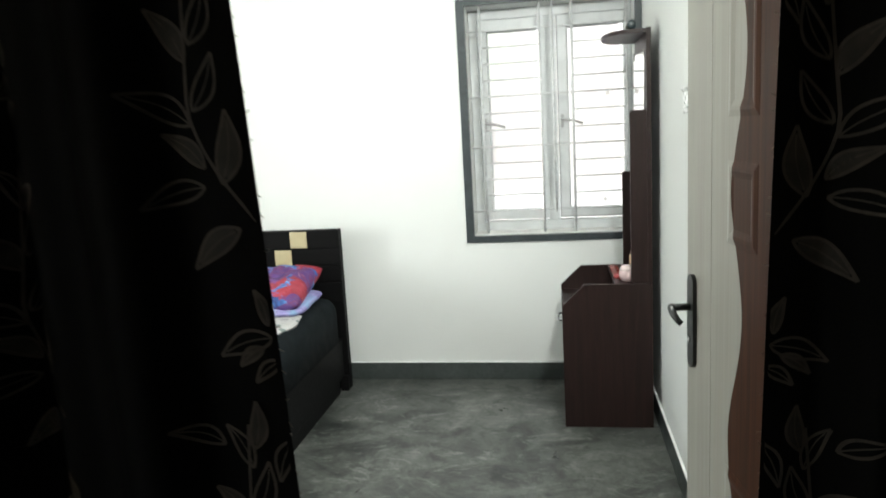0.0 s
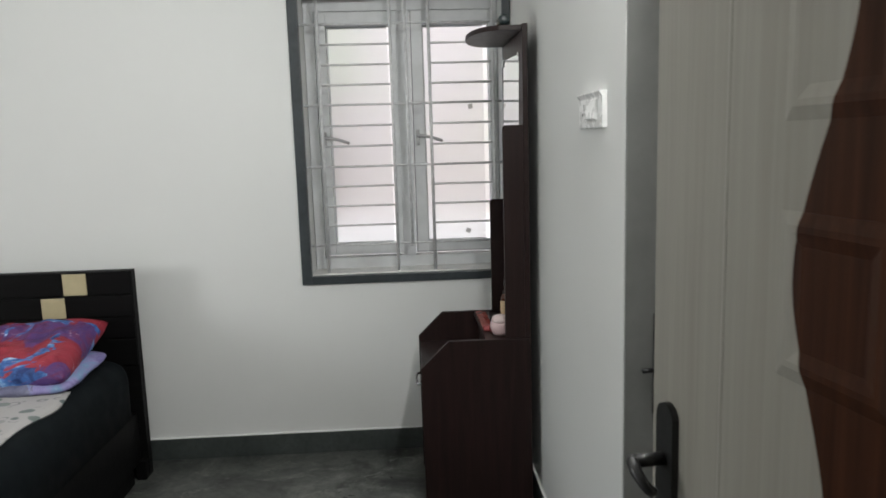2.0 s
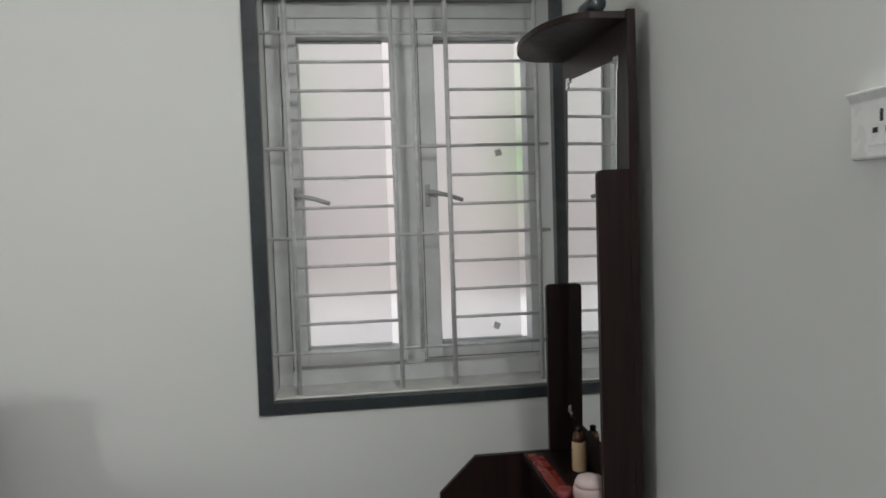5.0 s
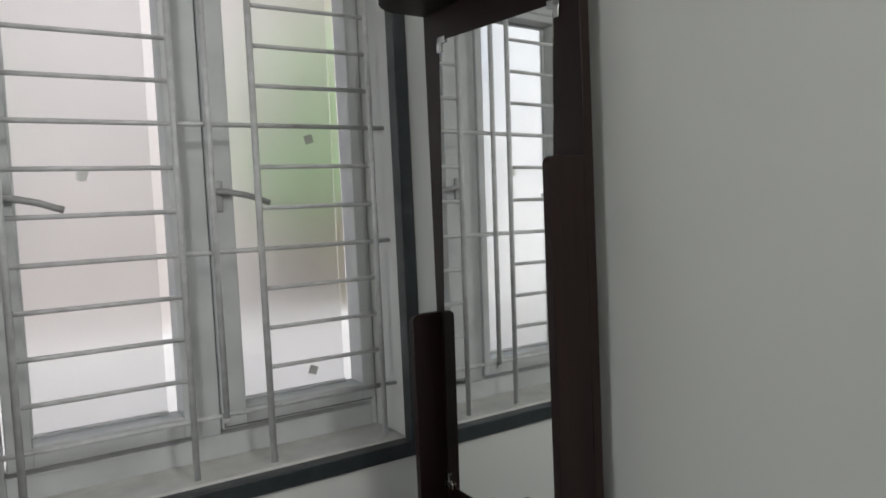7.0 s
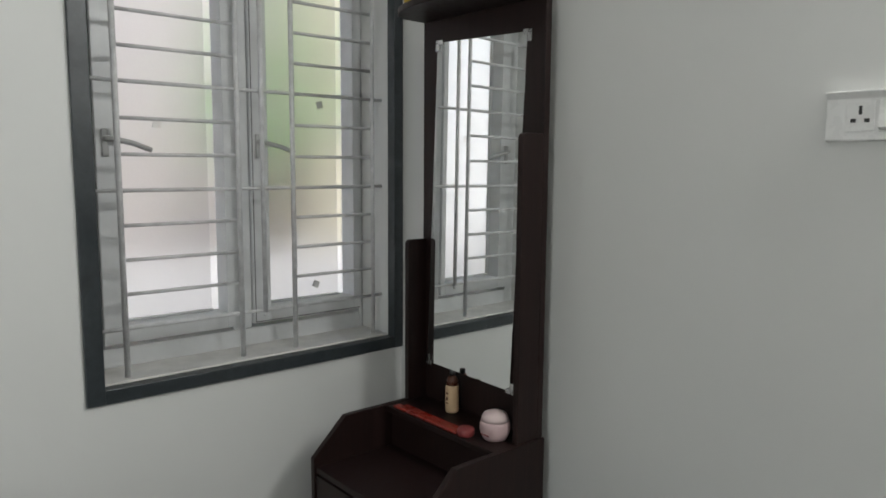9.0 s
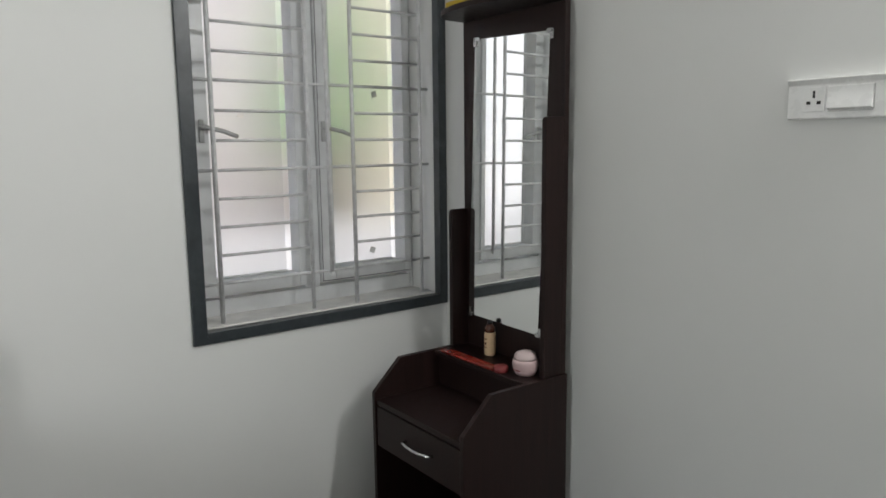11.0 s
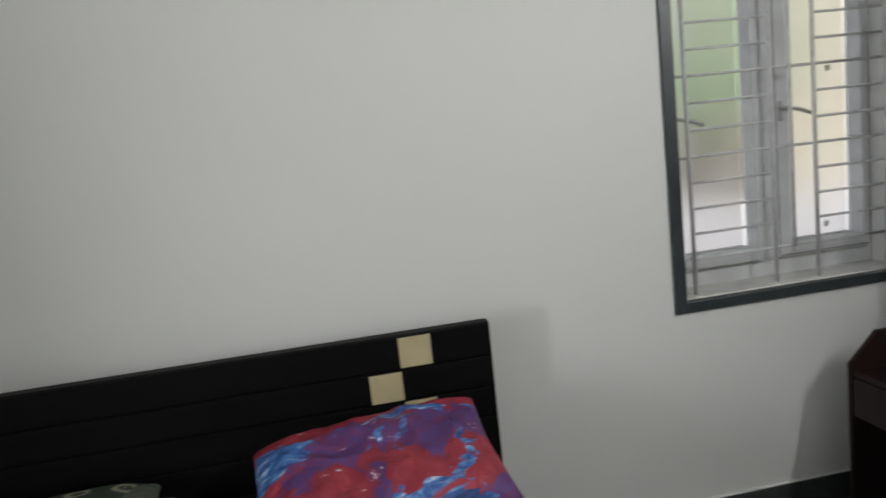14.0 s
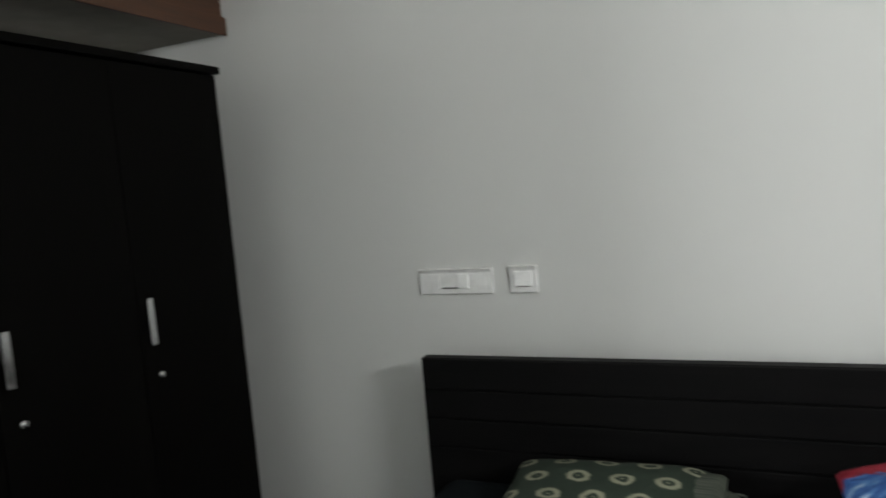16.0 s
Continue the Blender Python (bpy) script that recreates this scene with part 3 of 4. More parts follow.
window_grille()
for x, z, a, film in ((0.263, 1.006, 24, TAPE), (0.286, 1.624, -15, TAPE), (-0.262, 1.537, 12, PALE_TAPE)):
    bm = boxes(((-0.0115, -0.0008, -0.0115), (0.0115, 0.0008, 0.0115)))
    tagged(part("tape_piece", bm, film, m=pose(x, 4.4508, z, 0, a, 0)), "small grey square of tape stuck on frosted glass", "tape", "tape on the panes")


# ---- the bathroom doorway ----
def bathroom_door_frame():
    d = thing("door_2", (0.56, 2.1, FLOOR), "near-black door frame of an open dark bathroom doorway", "door frame", kind="structure")
    part("jamb", boxes(((0.532, BY1 - 0.075, FLOOR), (0.592, BY1 - 0.001, BZ)), bev=0.004), BRONZE, d)
    part("jamb", boxes(((0.532, BY0 + 0.001, FLOOR), (0.592, BY0 + 0.075, BZ)), bev=0.004), BRONZE, d)
    # Doorway reveal in a darker grey than the wall.
    part("lining", boxes(((XE + 0.002, BY1 - 0.008, FLOOR), (0.531, BY1 - 0.0005, BZ)), bev=0.001), LINING, d, "mid-grey face of the doorway reveal")
    part("head", boxes(((0.532, BY0 + 0.075, BZ - 0.07), (0.592, BY1 - 0.075, BZ - 0.001)), bev=0.004), BRONZE, d)
    bm = bmesh.new()
    box(bm, (0.524, BY1 - 0.045, 0.84), (0.531, BY1 - 0.02, 1.02), 0.002)
    rod(bm, (0.521, BY1 - 0.032, 0.8), (0.521, BY1 - 0.032, 1.04), 0.005)
    rod(bm, (0.521, BY1 - 0.032, 0.905), (0.49, BY1 - 0.036, 0.905), 0.006)
    part("bolt", bm, BLACK, d, "small dark tower bolt", True)


bathroom_door_frame()


def bathroom_vent():
    v = thing("window_2", (1.7, 4.3, VZ0), "bathroom window with black bars and glass louvres", "window", kind="structure")
    y = 4.28
    for z in (1.585, 1.69):
        part("bar", rod(bmesh.new(), (VX0 + 0.001, y, z), (VX1 - 0.001, y, z), 0.007), BLACK, v, smooth=True)
    part("upright_bar", rod(bmesh.new(), (1.63, y + 0.016, VZ0 + 0.001), (1.63, y + 0.016, VZ1 - 0.001), 0.008), BLACK, v, smooth=True)
    part("transom", boxes(((VX0 + 0.001, y - 0.02, 1.772), (VX1 - 0.001, y + 0.06, 1.828)), bev=0.003), BRONZE, v, "dark window transom")
    for k in range(4):
        slat = boxes(((VX0 + 0.002, -0.003, -0.026), (VX1 - 0.002, 0.003, 0.026)), bev=0.001)
        part("louvre", slat, LOUVRE, v, m=Matrix.Translation(-Vector(v.location)) @ pose(0, y + 0.03, 1.855 + 0.045 * k, 35, 0, 0))
    pane = part("pane", boxes(((VX0 + 0.001, 4.40, VZ0 + 0.001), (VX1 - 0.001, 4.405, VZ1 - 0.001))), FROSTED, v)
    pane.visible_shadow = False
    part("ledge", boxes(((VX0 - 0.02, YN - 0.075, VZ0 - 0.025), (VX1 + 0.02, YN - 0.001, VZ0 - 0.003)), bev=0.003), SILL, v)
    b = thing("wash_bottle", (1.74, YN - 0.04, VZ0 - 0.0028), "small yellow-brown bottle on the bathroom window ledge", "bottle")
    m = Matrix.Translation(b.location)
    part("body", lathe(bmesh.new(), [(0.02, 0), (0.026, 0.004), (0.026, 0.045), (0.014, 0.058)], 18), AMBER, b, smooth=True, m=m)
    part("cap", lathe(bmesh.new(), [(0.0135, 0.0585), (0.0135, 0.075), (0.009, 0.078)], 14), YELLOW, b, smooth=True, m=m)


bathroom_vent()


# ---- the bedroom door ----
def bedroom_door():
    f = thing("door_frame", (-0.07, 1.0, FLOOR), "pale painted wooden frame of the bedroom doorway", "door frame", kind="structure")
    part("jamb", boxes(((DX0 + 0.001, YD - 0.004, FLOOR), (DX0 + 0.05, YS + 0.006, DZ)), bev=0.004), JAMB, f)
    part("jamb", boxes(((DX1 - 0.014, YD - 0.004, FLOOR), (DX1 - 0.001, YS + 0.004, DZ)), bev=0.003), JAMB, f)
    part("head", boxes(((DX0 + 0.05, YD - 0.004, DZ - 0.045), (DX1 - 0.014, YS + 0.006, DZ - 0.001)), bev=0.004), JAMB, f)
    free = Vector((0.265, 1.75))
    way = Vector((0.122, -0.993)).normalized()
    turn = math.degrees(math.atan2(way.y, way.x))
    m = pose(free.x, free.y, 0, 0, 0, turn)
    d = thing("door_1", (0.36, 1.35, FLOOR + 0.008), "open moulded bedroom door, pale grain meeting brown in a wavy line", "door", kind="structure")
    length, thick = 0.76, 0.034
    leaf = part("door_leaf", boxes(((0, 0.0, FLOOR + 0.008), (length, thick, 2.04)), bev=0.002), DOOR_SKIN, d, m=m)
    leaf_m = Matrix.Translation(-Vector(d.location)) @ m
    for z0, z1 in ((1.455, 1.95), (1.222, 1.376), (0.26, 0.78)):
        # a raised panel: a bevelled frame round a field that sinks back again
        u0, u1 = 0.245, 0.385
        bm = bmesh.new()
        rings = []
        for inset, lift in ((0.0, 0.0003), (0.012, 0.0032), (0.018, 0.0032), (0.03, 0.0005)):
            rings.append([bm.verts.new((x, -lift, z)) for x, z in ((u0 + inset, z0 + inset), (u1 - inset, z0 + inset), (u1 - inset, z1 - inset), (u0 + inset, z1 - inset))])
        for a, b in zip(rings, rings[1:]):
            for k in range(4):
                bm.faces.new((a[k], a[(k + 1) % 4], b[(k + 1) % 4], b[k]))
        bm.faces.new(rings[-1])
        back = [bm.verts.new((v.co.x, 0.004, v.co.z)) for v in rings[0]]
        for k in range(4):
            bm.faces.new((rings[0][k], rings[0][(k + 1) % 4], back[(k + 1) % 4], back[k]))
        bm.faces.new(back[::-1])
        part("panel_moulding", bm, DOOR_SKIN, leaf)
    bm = tube(bmesh.new(), [(0.155, 0, 0.03 + 0.1 * k) for k in range(20)], 0.003, 10)
    for v in bm.verts:
        v.co.y *= 0.3
    part("bead", bm, DOOR_SKIN, leaf, "", True)
    outline = [(0.021 * math.cos(a), (0.084 if math.sin(a) > 0 else -0.084) + 0.021 * math.sin(a)) for a in [math.pi * 2 * k / 24 for k in range(24)]]
    bm = slab(bmesh.new(), [(x + 0.048, z + 1.016) for x, z in outline], "y", -0.009, -0.0005)
    plate = part("handle_plate", bm, BLACK, leaf, "black oblong handle plate")
    bm = rod(bmesh.new(), (0.045, -0.009, 1.048), (0.045, -0.05, 1.048), 0.0085, 12)
    tube(bm, [(0.039, -0.046, 1.048), (0.049, -0.05, 1.048), (0.059, -0.05, 1.041), (0.067, -0.046, 1.032), (0.073, -0.041, 1.024), (0.076, -0.035, 1.019)], lambda k: 0.0085 - 0.002 * k, 10)
    part("lever", bm, BLACK, leaf, "curved black door lever", True)
    bm = rod(bmesh.new(), (0.048, -0.0095, 0.975), (0.048, -0.013, 0.975), 0.007, 12)
    part("keyhole", bm, CHROME, leaf)


bedroom_door()


# ---- curtains in the doorway ----
def curtain(name, x_edge, x_far, y0, seed, foot, pitch, label):
    """A gathered curtain with printed leaf sprays; one stem's foot is at height foot, pitch apart. x_edge(z) is its drawn edge."""
    top, low = 2.2, 0.02
    rnd = random.Random(seed)
    phase = rnd.uniform(0, 6)

    def at(u, z, lift=0.0):
        e = x_edge(z)
        x = e + (x_far - e) * u
        fold = 0.022 * math.sin(phase + 21 * u) + 0.012 * math.sin(phase * 2 + 47 * u + 0.6 * z)
        fold *= min(1.0, u * 7 + 0.12) * (1 + 1.3 * min(1.0, max(0.0, u - 0.17) * 6))
        return Vector((x, y0 + fold + 0.004 * math.sin(5 * z) - lift, z))

    c = thing(name, (x_edge(1.0), y0, low), label, "curtain", "curtains in the doorway")
    bm = bmesh.new()
    nu, nz = 90, 40
    for lift in (0.0, -0.0016):
        grid = [[bm.verts.new(at(i / nu, low + (top - low) * j / nz, lift)) for j in range(nz + 1)] for i in range(nu + 1)]
        for i in range(nu):
            for j in range(nz):
                bm.faces.new((grid[i][j], grid[i + 1][j], grid[i + 1][j + 1], grid[i][j + 1]))
    part("cloth", bm, CURTAIN, c, "", True)
    lines, fills, hem = bmesh.new(), bmesh.new(), bmesh.new()
    width = abs(x_far - x_edge(1.2))

    def spot(p, lift):
        return at(max(0.004, min(0.98, p[0] / width)), p[1], lift)

    def strip(bm, pts, half, lift):
        quads = []
        for i, p in enumerate(pts):
            a, b = Vector(pts[max(0, i - 1)]), Vector(pts[min(len(pts) - 1, i + 1)])
            d = (b - a).normalized() if (b - a).length else Vector((0, 1))
            s = Vector((-d.y, d.x)) * half
            quads.append((bm.verts.new(spot(Vector(p) + s, lift)), bm.verts.new(spot(Vector(p) - s, lift))))
        for (a, b), (e, f) in zip(quads, quads[1:]):
            bm.faces.new((a, b, f, e))

    def leaf(base, angle, long, wide, filled):
        d, s = Vector((math.cos(angle), math.sin(angle))), Vector((-math.sin(angle), math.cos(angle)))
        up, dn = [], []
        for k in range(11):
            q = k / 10
            w = wide * math.sin(math.pi * q ** 0.85) * (1 - 0.25 * q)
            bend = 0.08 * long * math.sin(math.pi * q)
            up.append(Vector(base) + d * long * q + s * (w + bend))
            dn.append(Vector(base) + d * long * q + s * (bend - w))
        if filled:
            for k in range(10):
                bm = fills
                vs = [bm.verts.new(spot(p, 0.0022)) for p in (up[k], up[k + 1], dn[k + 1], dn[k])]
                if len({tuple(round(x, 5) for x in v.co) for v in vs}) == 4:
                    bm.faces.new(vs)
        strip(lines, up, 0.0016, 0.003)
        strip(lines, dn, 0.0016, 0.003)
        strip(lines, [Vector(base) + d * long * q / 8 + s * 0.08 * long * math.sin(math.pi * q / 8) for q in range(8)], 0.0008, 0.003)

    # (offset from the stem's foot, height above it, direction in degrees, length, filled)
    spray = ((0.018, -0.006, -34, 0.064, 1), (0.05, 0.034, -18, 0.058, 0), (0.047, 0.052, 38, 0.048, 1), (0.056, 0.092, 30, 0.064, 0), (0.053, 0.15, 55, 0.056, 1),
             (0.03, 0.036, 98, 0.07, 1), (0.052, 0.105, 122, 0.058, 0), (0.046, 0.165, 112, 0.06, 0), (0.04, 0.215, 62, 0.05, 0), (0.036, 0.235, 100, 0.05, 1),
             (0.0, -0.112, -14, 0.06, 0), (0.012, -0.122, -38, 0.034, 1), (-0.004, -0.135, -36, 0.036, 0), (0.004, -0.1, 74, 0.036, 1),
             (0.068, -0.222, 28, 0.046, 0), (-0.006, -0.215, -62, 0.05, 0))
    for row in range(-3, 3):
        for col in range(3):
            bx = 0.002 + pitch * col
            bz = foot + 0.46 * row - (0.2 if col == 1 else 0)
            stem = [Vector((bx + 0.058 * math.sin(min(1.0, q * 2.2) * math.pi / 2) - 0.03 * max(0, q - 0.4), bz + 0.26 * q)) for q in [k / 16 for k in range(17)]]
            if low + 0.02 < bz and bz + 0.26 < top - 0.01:
                strip(lines, stem, 0.0017, 0.003)
            for dx, dz, turn, long, filled in spray:
                if low + 0.06 < bz + dz < top - 0.08:
                    leaf((bx + dx, bz + dz), math.radians(turn + rnd.uniform(-4, 4)), long * rnd.uniform(0.95, 1.08), long * 0.2, filled)
    tagged(part("leaf_print", lines, LEAF_PRINT, c, "taupe leaf outlines printed on the cloth"), kind="stuff")
    tagged(part("leaf_fill", fills, LEAF_FILL, c), kind="stuff")
    for k in range(90):
        z = low + 0.02 + k * 0.024 + rnd.uniform(-0.008, 0.008)
        p = at(0.0, z)
        s = -1 if x_far > x_edge(1.0) else 1
        rod(hem, p, p + Vector((s * rnd.uniform(0.001, 0.005), rnd.uniform(-0.003, 0.003), rnd.uniform(-0.006, 0.004))), 0.0006, 4)
    tagged(part("frayed_hem", hem, LEAF_PRINT, c), kind="stuff")
    return c


curtain("curtain", lambda z: -0.2855 - 0.0525 * (max(z, 0.95) - 1.25), -1.15, 0.745, 3, 1.384, 0.25, "black-brown door curtain with taupe leaf print, drawn aside")
curtain("curtain", lambda z: 0.186 + 0.027 * (z - 1.25), 0.82, 0.852, 8, 1.34, 0.13, "black-brown door curtain with taupe leaf print beside the open door")
rail = thing("curtain_rod", (0, 0.82, 2.24), "dark curtain rod above the doorway", "curtain rod")
part("rod", rod(bmesh.new(), (-1.3, 0.825, 2.235), (0.95, 0.825, 2.235), 0.011, 14), BLACK, rail, smooth=True)
for x in (-1.2, 0.85):
    part("bracket", boxes(((x - 0.012, 0.82, 2.215), (x + 0.012, 0.919, 2.24)), bev=0.003), BLACK, rail)


# ---- the bed ----
def bed():
    b = thing("bed", (-2.26, 3.0, FLOOR), "near-black wooden double bed with a cream-tiled headboard", "bed")
    hx0, hx1, y0, y1, top = -3.266, -1.272, 4.03, 4.085, 0.933
    back = part("headboard", boxes(((hx0, y0 + 0.008, FLOOR), (hx1, y1, top)), bev=0.003), WENGE, b)
    zs = (0.933, 0.826, 0.7255, 0.626, 0.5)
    for za, zb in zip(zs, zs[1:]):
        part("headboard_panel", boxes(((hx0 + 0.004, y0, zb + 0.0025), (hx1 - 0.002, y0 + 0.0085, za - 0.0025)), bev=0.003), WENGE, back)
    for x0, za, zb in ((-1.566, 0.926, 0.83), (-1.667, 0.82, 0.728), (-1.566, 0.7215, 0.63)):
        part("cream_tile", boxes(((x0, y0 - 0.006, zb), (x0 + 0.102, y0 + 0.001, za)), bev=0.003), CREAM, back, "cream square tile on the headboard")
    part("side_panel", boxes(((-1.325, 2.12, 0.05), (-1.3005, y0 + 0.006, 0.28)), bev=0.003), WENGE, b)
    part("side_panel", boxes(((-3.225, 2.12, 0.05), (-3.2005, y0 + 0.006, 0.28)), bev=0.003), WENGE, b)
    part("foot_panel", boxes(((-3.225, 2.095, 0.02), (-1.3005, 2.119, 0.28)), bev=0.003), WENGE, b)
    part("slat_base", boxes(((-3.199, 2.12, 0.2), (-1.326, y0 + 0.006, 0.28))), WENGE, b)
    part("plinth", boxes(((-3.215, 2.15, FLOOR), (-1.312, 3.96, 0.052))), WENGE, b)
    for x in (hx0, hx1 - 0.045):
        part("headboard_foot", boxes(((x, y0 - 0.035, FLOOR), (x + 0.045, y0 + 0.007, 0.06)), bev=0.004), WENGE, b)


bed()


def cushion(size, wrinkle, seed, corner=4.0, n=34, soft=0.03):
    """A stuffed pillow: two bulging sheets joined along a seam with pointed corners."""
    bm = bmesh.new()
    lx, ly, lz = size
    grids = {}
    for side in (1, -1):
        rows = []
        for i in range(n + 1):
            row = []
            for j in range(n + 1):
                u, v = 2 * i / n - 1, 2 * j / n - 1
                edge = max(0.0, (1 - abs(u) ** corner) * (1 - abs(v) ** corner))
                pull = 1 - 0.07 * (1 - v * v) * u * u * abs(u)
                pull2 = 1 - 0.07 * (1 - u * u) * v * v * abs(v)
                r = 1 - soft * (u * v) ** 4
                x, y = lx * u * pull * r, ly * v * pull2 * r
                h = lz * edge ** 0.45
                w = noise.noise(Vector((x * 7 + seed, y * 7, side * 3.1))) * wrinkle + noise.noise(Vector((x * 19, y * 19 + seed, side * 5))) * wrinkle * 0.5
                border = i in (0, n) or j in (0, n)
                z = 0.0 if border else side * h + w * edge
                if border and side == -1:
                    row.append(grids[1][i][j])
                else:
                    row.append(bm.verts.new((x, y, z)))
            rows.append(row)
        grids[side] = rows
        for i in range(n):
            for j in range(n):
                bm.faces.new((rows[i][j], rows[i + 1][j], rows[i + 1][j + 1], rows[i][j + 1]))
    return bm


def rounded_block(lo, hi, r):
    """A block with its top and upright edges rounded."""
    bm = boxes((lo, hi))
    low = [e for e in bm.edges if max(v.co.z for v in e.verts) < lo[2] + 0.001]
    bmesh.ops.bevel(bm, geom=[e for e in bm.edges if e not in low], offset=r, segments=5, profile=0.5, affect="EDGES")
    return bm


def mattress():
    m = thing("mattress", (-2.25, 3.08, 0.2802), "thick mattress in dark navy cover on the bed", "mattress")
    x0, x1, y0, y1 = -3.206, -1.296, 2.115, 4.03
    part("cover", rounded_block((x0, y0, 0.2802), (x1, y1, 0.548), 0.09), NAVY, m, smooth=True)


mattress()


def bed_sheet():
    bm = bmesh.new()
    nx, ny = 60, 60
    rows = {}
    for side in (0, 1):
        for i in range(nx + 1):
            for j in range(ny + 1):
                u, v = i / nx, j / ny
                xr = -1.352 + 0.012 * math.sin(9 * v) + 0.008 * math.sin(23 * v)
                x = -2.86 + (xr + 2.86) * u
                y = 2.18 + (3.56 - 2.18) * v
                dx, dy = max(0.0, x + 1.386), max(0.0, 2.205 - y)
                drop = 0.18 - math.sqrt(0.0081 - dx * dx) - math.sqrt(0.0081 - dy * dy)
                z = 0.5485 - drop + (0.006 + 0.006 * abs(noise.noise(Vector((x * 4, y * 4, 0)))) if side else 0.0)
                rows[side, i, j] = bm.verts.new((x, y, z))
    for i in range(nx):
        for j in range(ny):
            bm.faces.new([rows[1, a, b] for a, b in ((i, j), (i + 1, j), (i + 1, j + 1), (i, j + 1))])
            bm.faces.new([rows[0, a, b] for a, b in ((i, j), (i, j + 1), (i + 1, j + 1), (i + 1, j))])
    for k in range(nx):
        for j in (0, ny):
            bm.faces.new([rows[0, k, j], rows[0, k + 1, j], rows[1, k + 1, j], rows[1, k, j]])
    for k in range(ny):
        for i in (0, nx):
            bm.faces.new([rows[0, i, k], rows[0, i, k + 1], rows[1, i, k + 1], rows[1, i, k]])
    tagged(part("bed_sheet", bm, SHEET, smooth=True), "white cotton sheet with grey-green dash print on the mattress", "bed sheet")


bed_sheet()
tagged(part("pillow", cushion((0.325, 0.235, 0.036), 0.045, 4.2, 3.4, 60, 0.14), LILAC, m=pose(-1.645, 3.71, 0.582, 2, 0, 2), smooth=True), "flat grey-lilac ring-print pillow beneath the floral one", "pillow")
tagged(part("pillow", cushion((0.345, 0.245, 0.09), 0.034, 1.7, 3.4, 56, 0.03), FLORAL, m=pose(-1.69, 3.74, 0.638, 12, -4.5, 1), smooth=True), "plump red, purple and blue floral pillow against the headboard", "pillow")
green = thing("pillow", (-2.56, 3.78, 0.555), "dark green ring-print pillow with a grey ribbed end", "pillow")
part("cover", cushion((0.30, 0.215, 0.062), 0.012, 7.7), RINGS, green, smooth=True, m=pose(-2.63, 3.79, 0.585, 7, -2, -1))
bm = cushion((0.075, 0.2, 0.044), 0.012, 9.1)
part("ribbed_end", bm, RIBBED, green, "grey-green ribbed pillow end", True, m=pose(-2.375, 3.79, 0.590, 7, -2, -1))

rnd = random.Random(21)
bm = bmesh.new()
for k in range(16):
    y = 3.9 + 0.012 * rnd.uniform(-1, 1) - 0.004 * k
    pts = [(-2.318, y, 0.6), (-2.295, y + rnd.uniform(-0.01, 0.01), 0.61 + rnd.uniform(-0.012, 0.014)), (-2.272, y + rnd.uniform(-0.016, 0.016), 0.597 + rnd.uniform(-0.02, 0.02)), (-2.252, y + rnd.uniform(-0.02, 0.02), 0.587 + rnd.uniform(-0.02, 0.02))]
    tube(bm, pts, 0.0032, 5)
part("frayed_corner", bm, RIBBED, green, "frayed grey thread tuft", True)


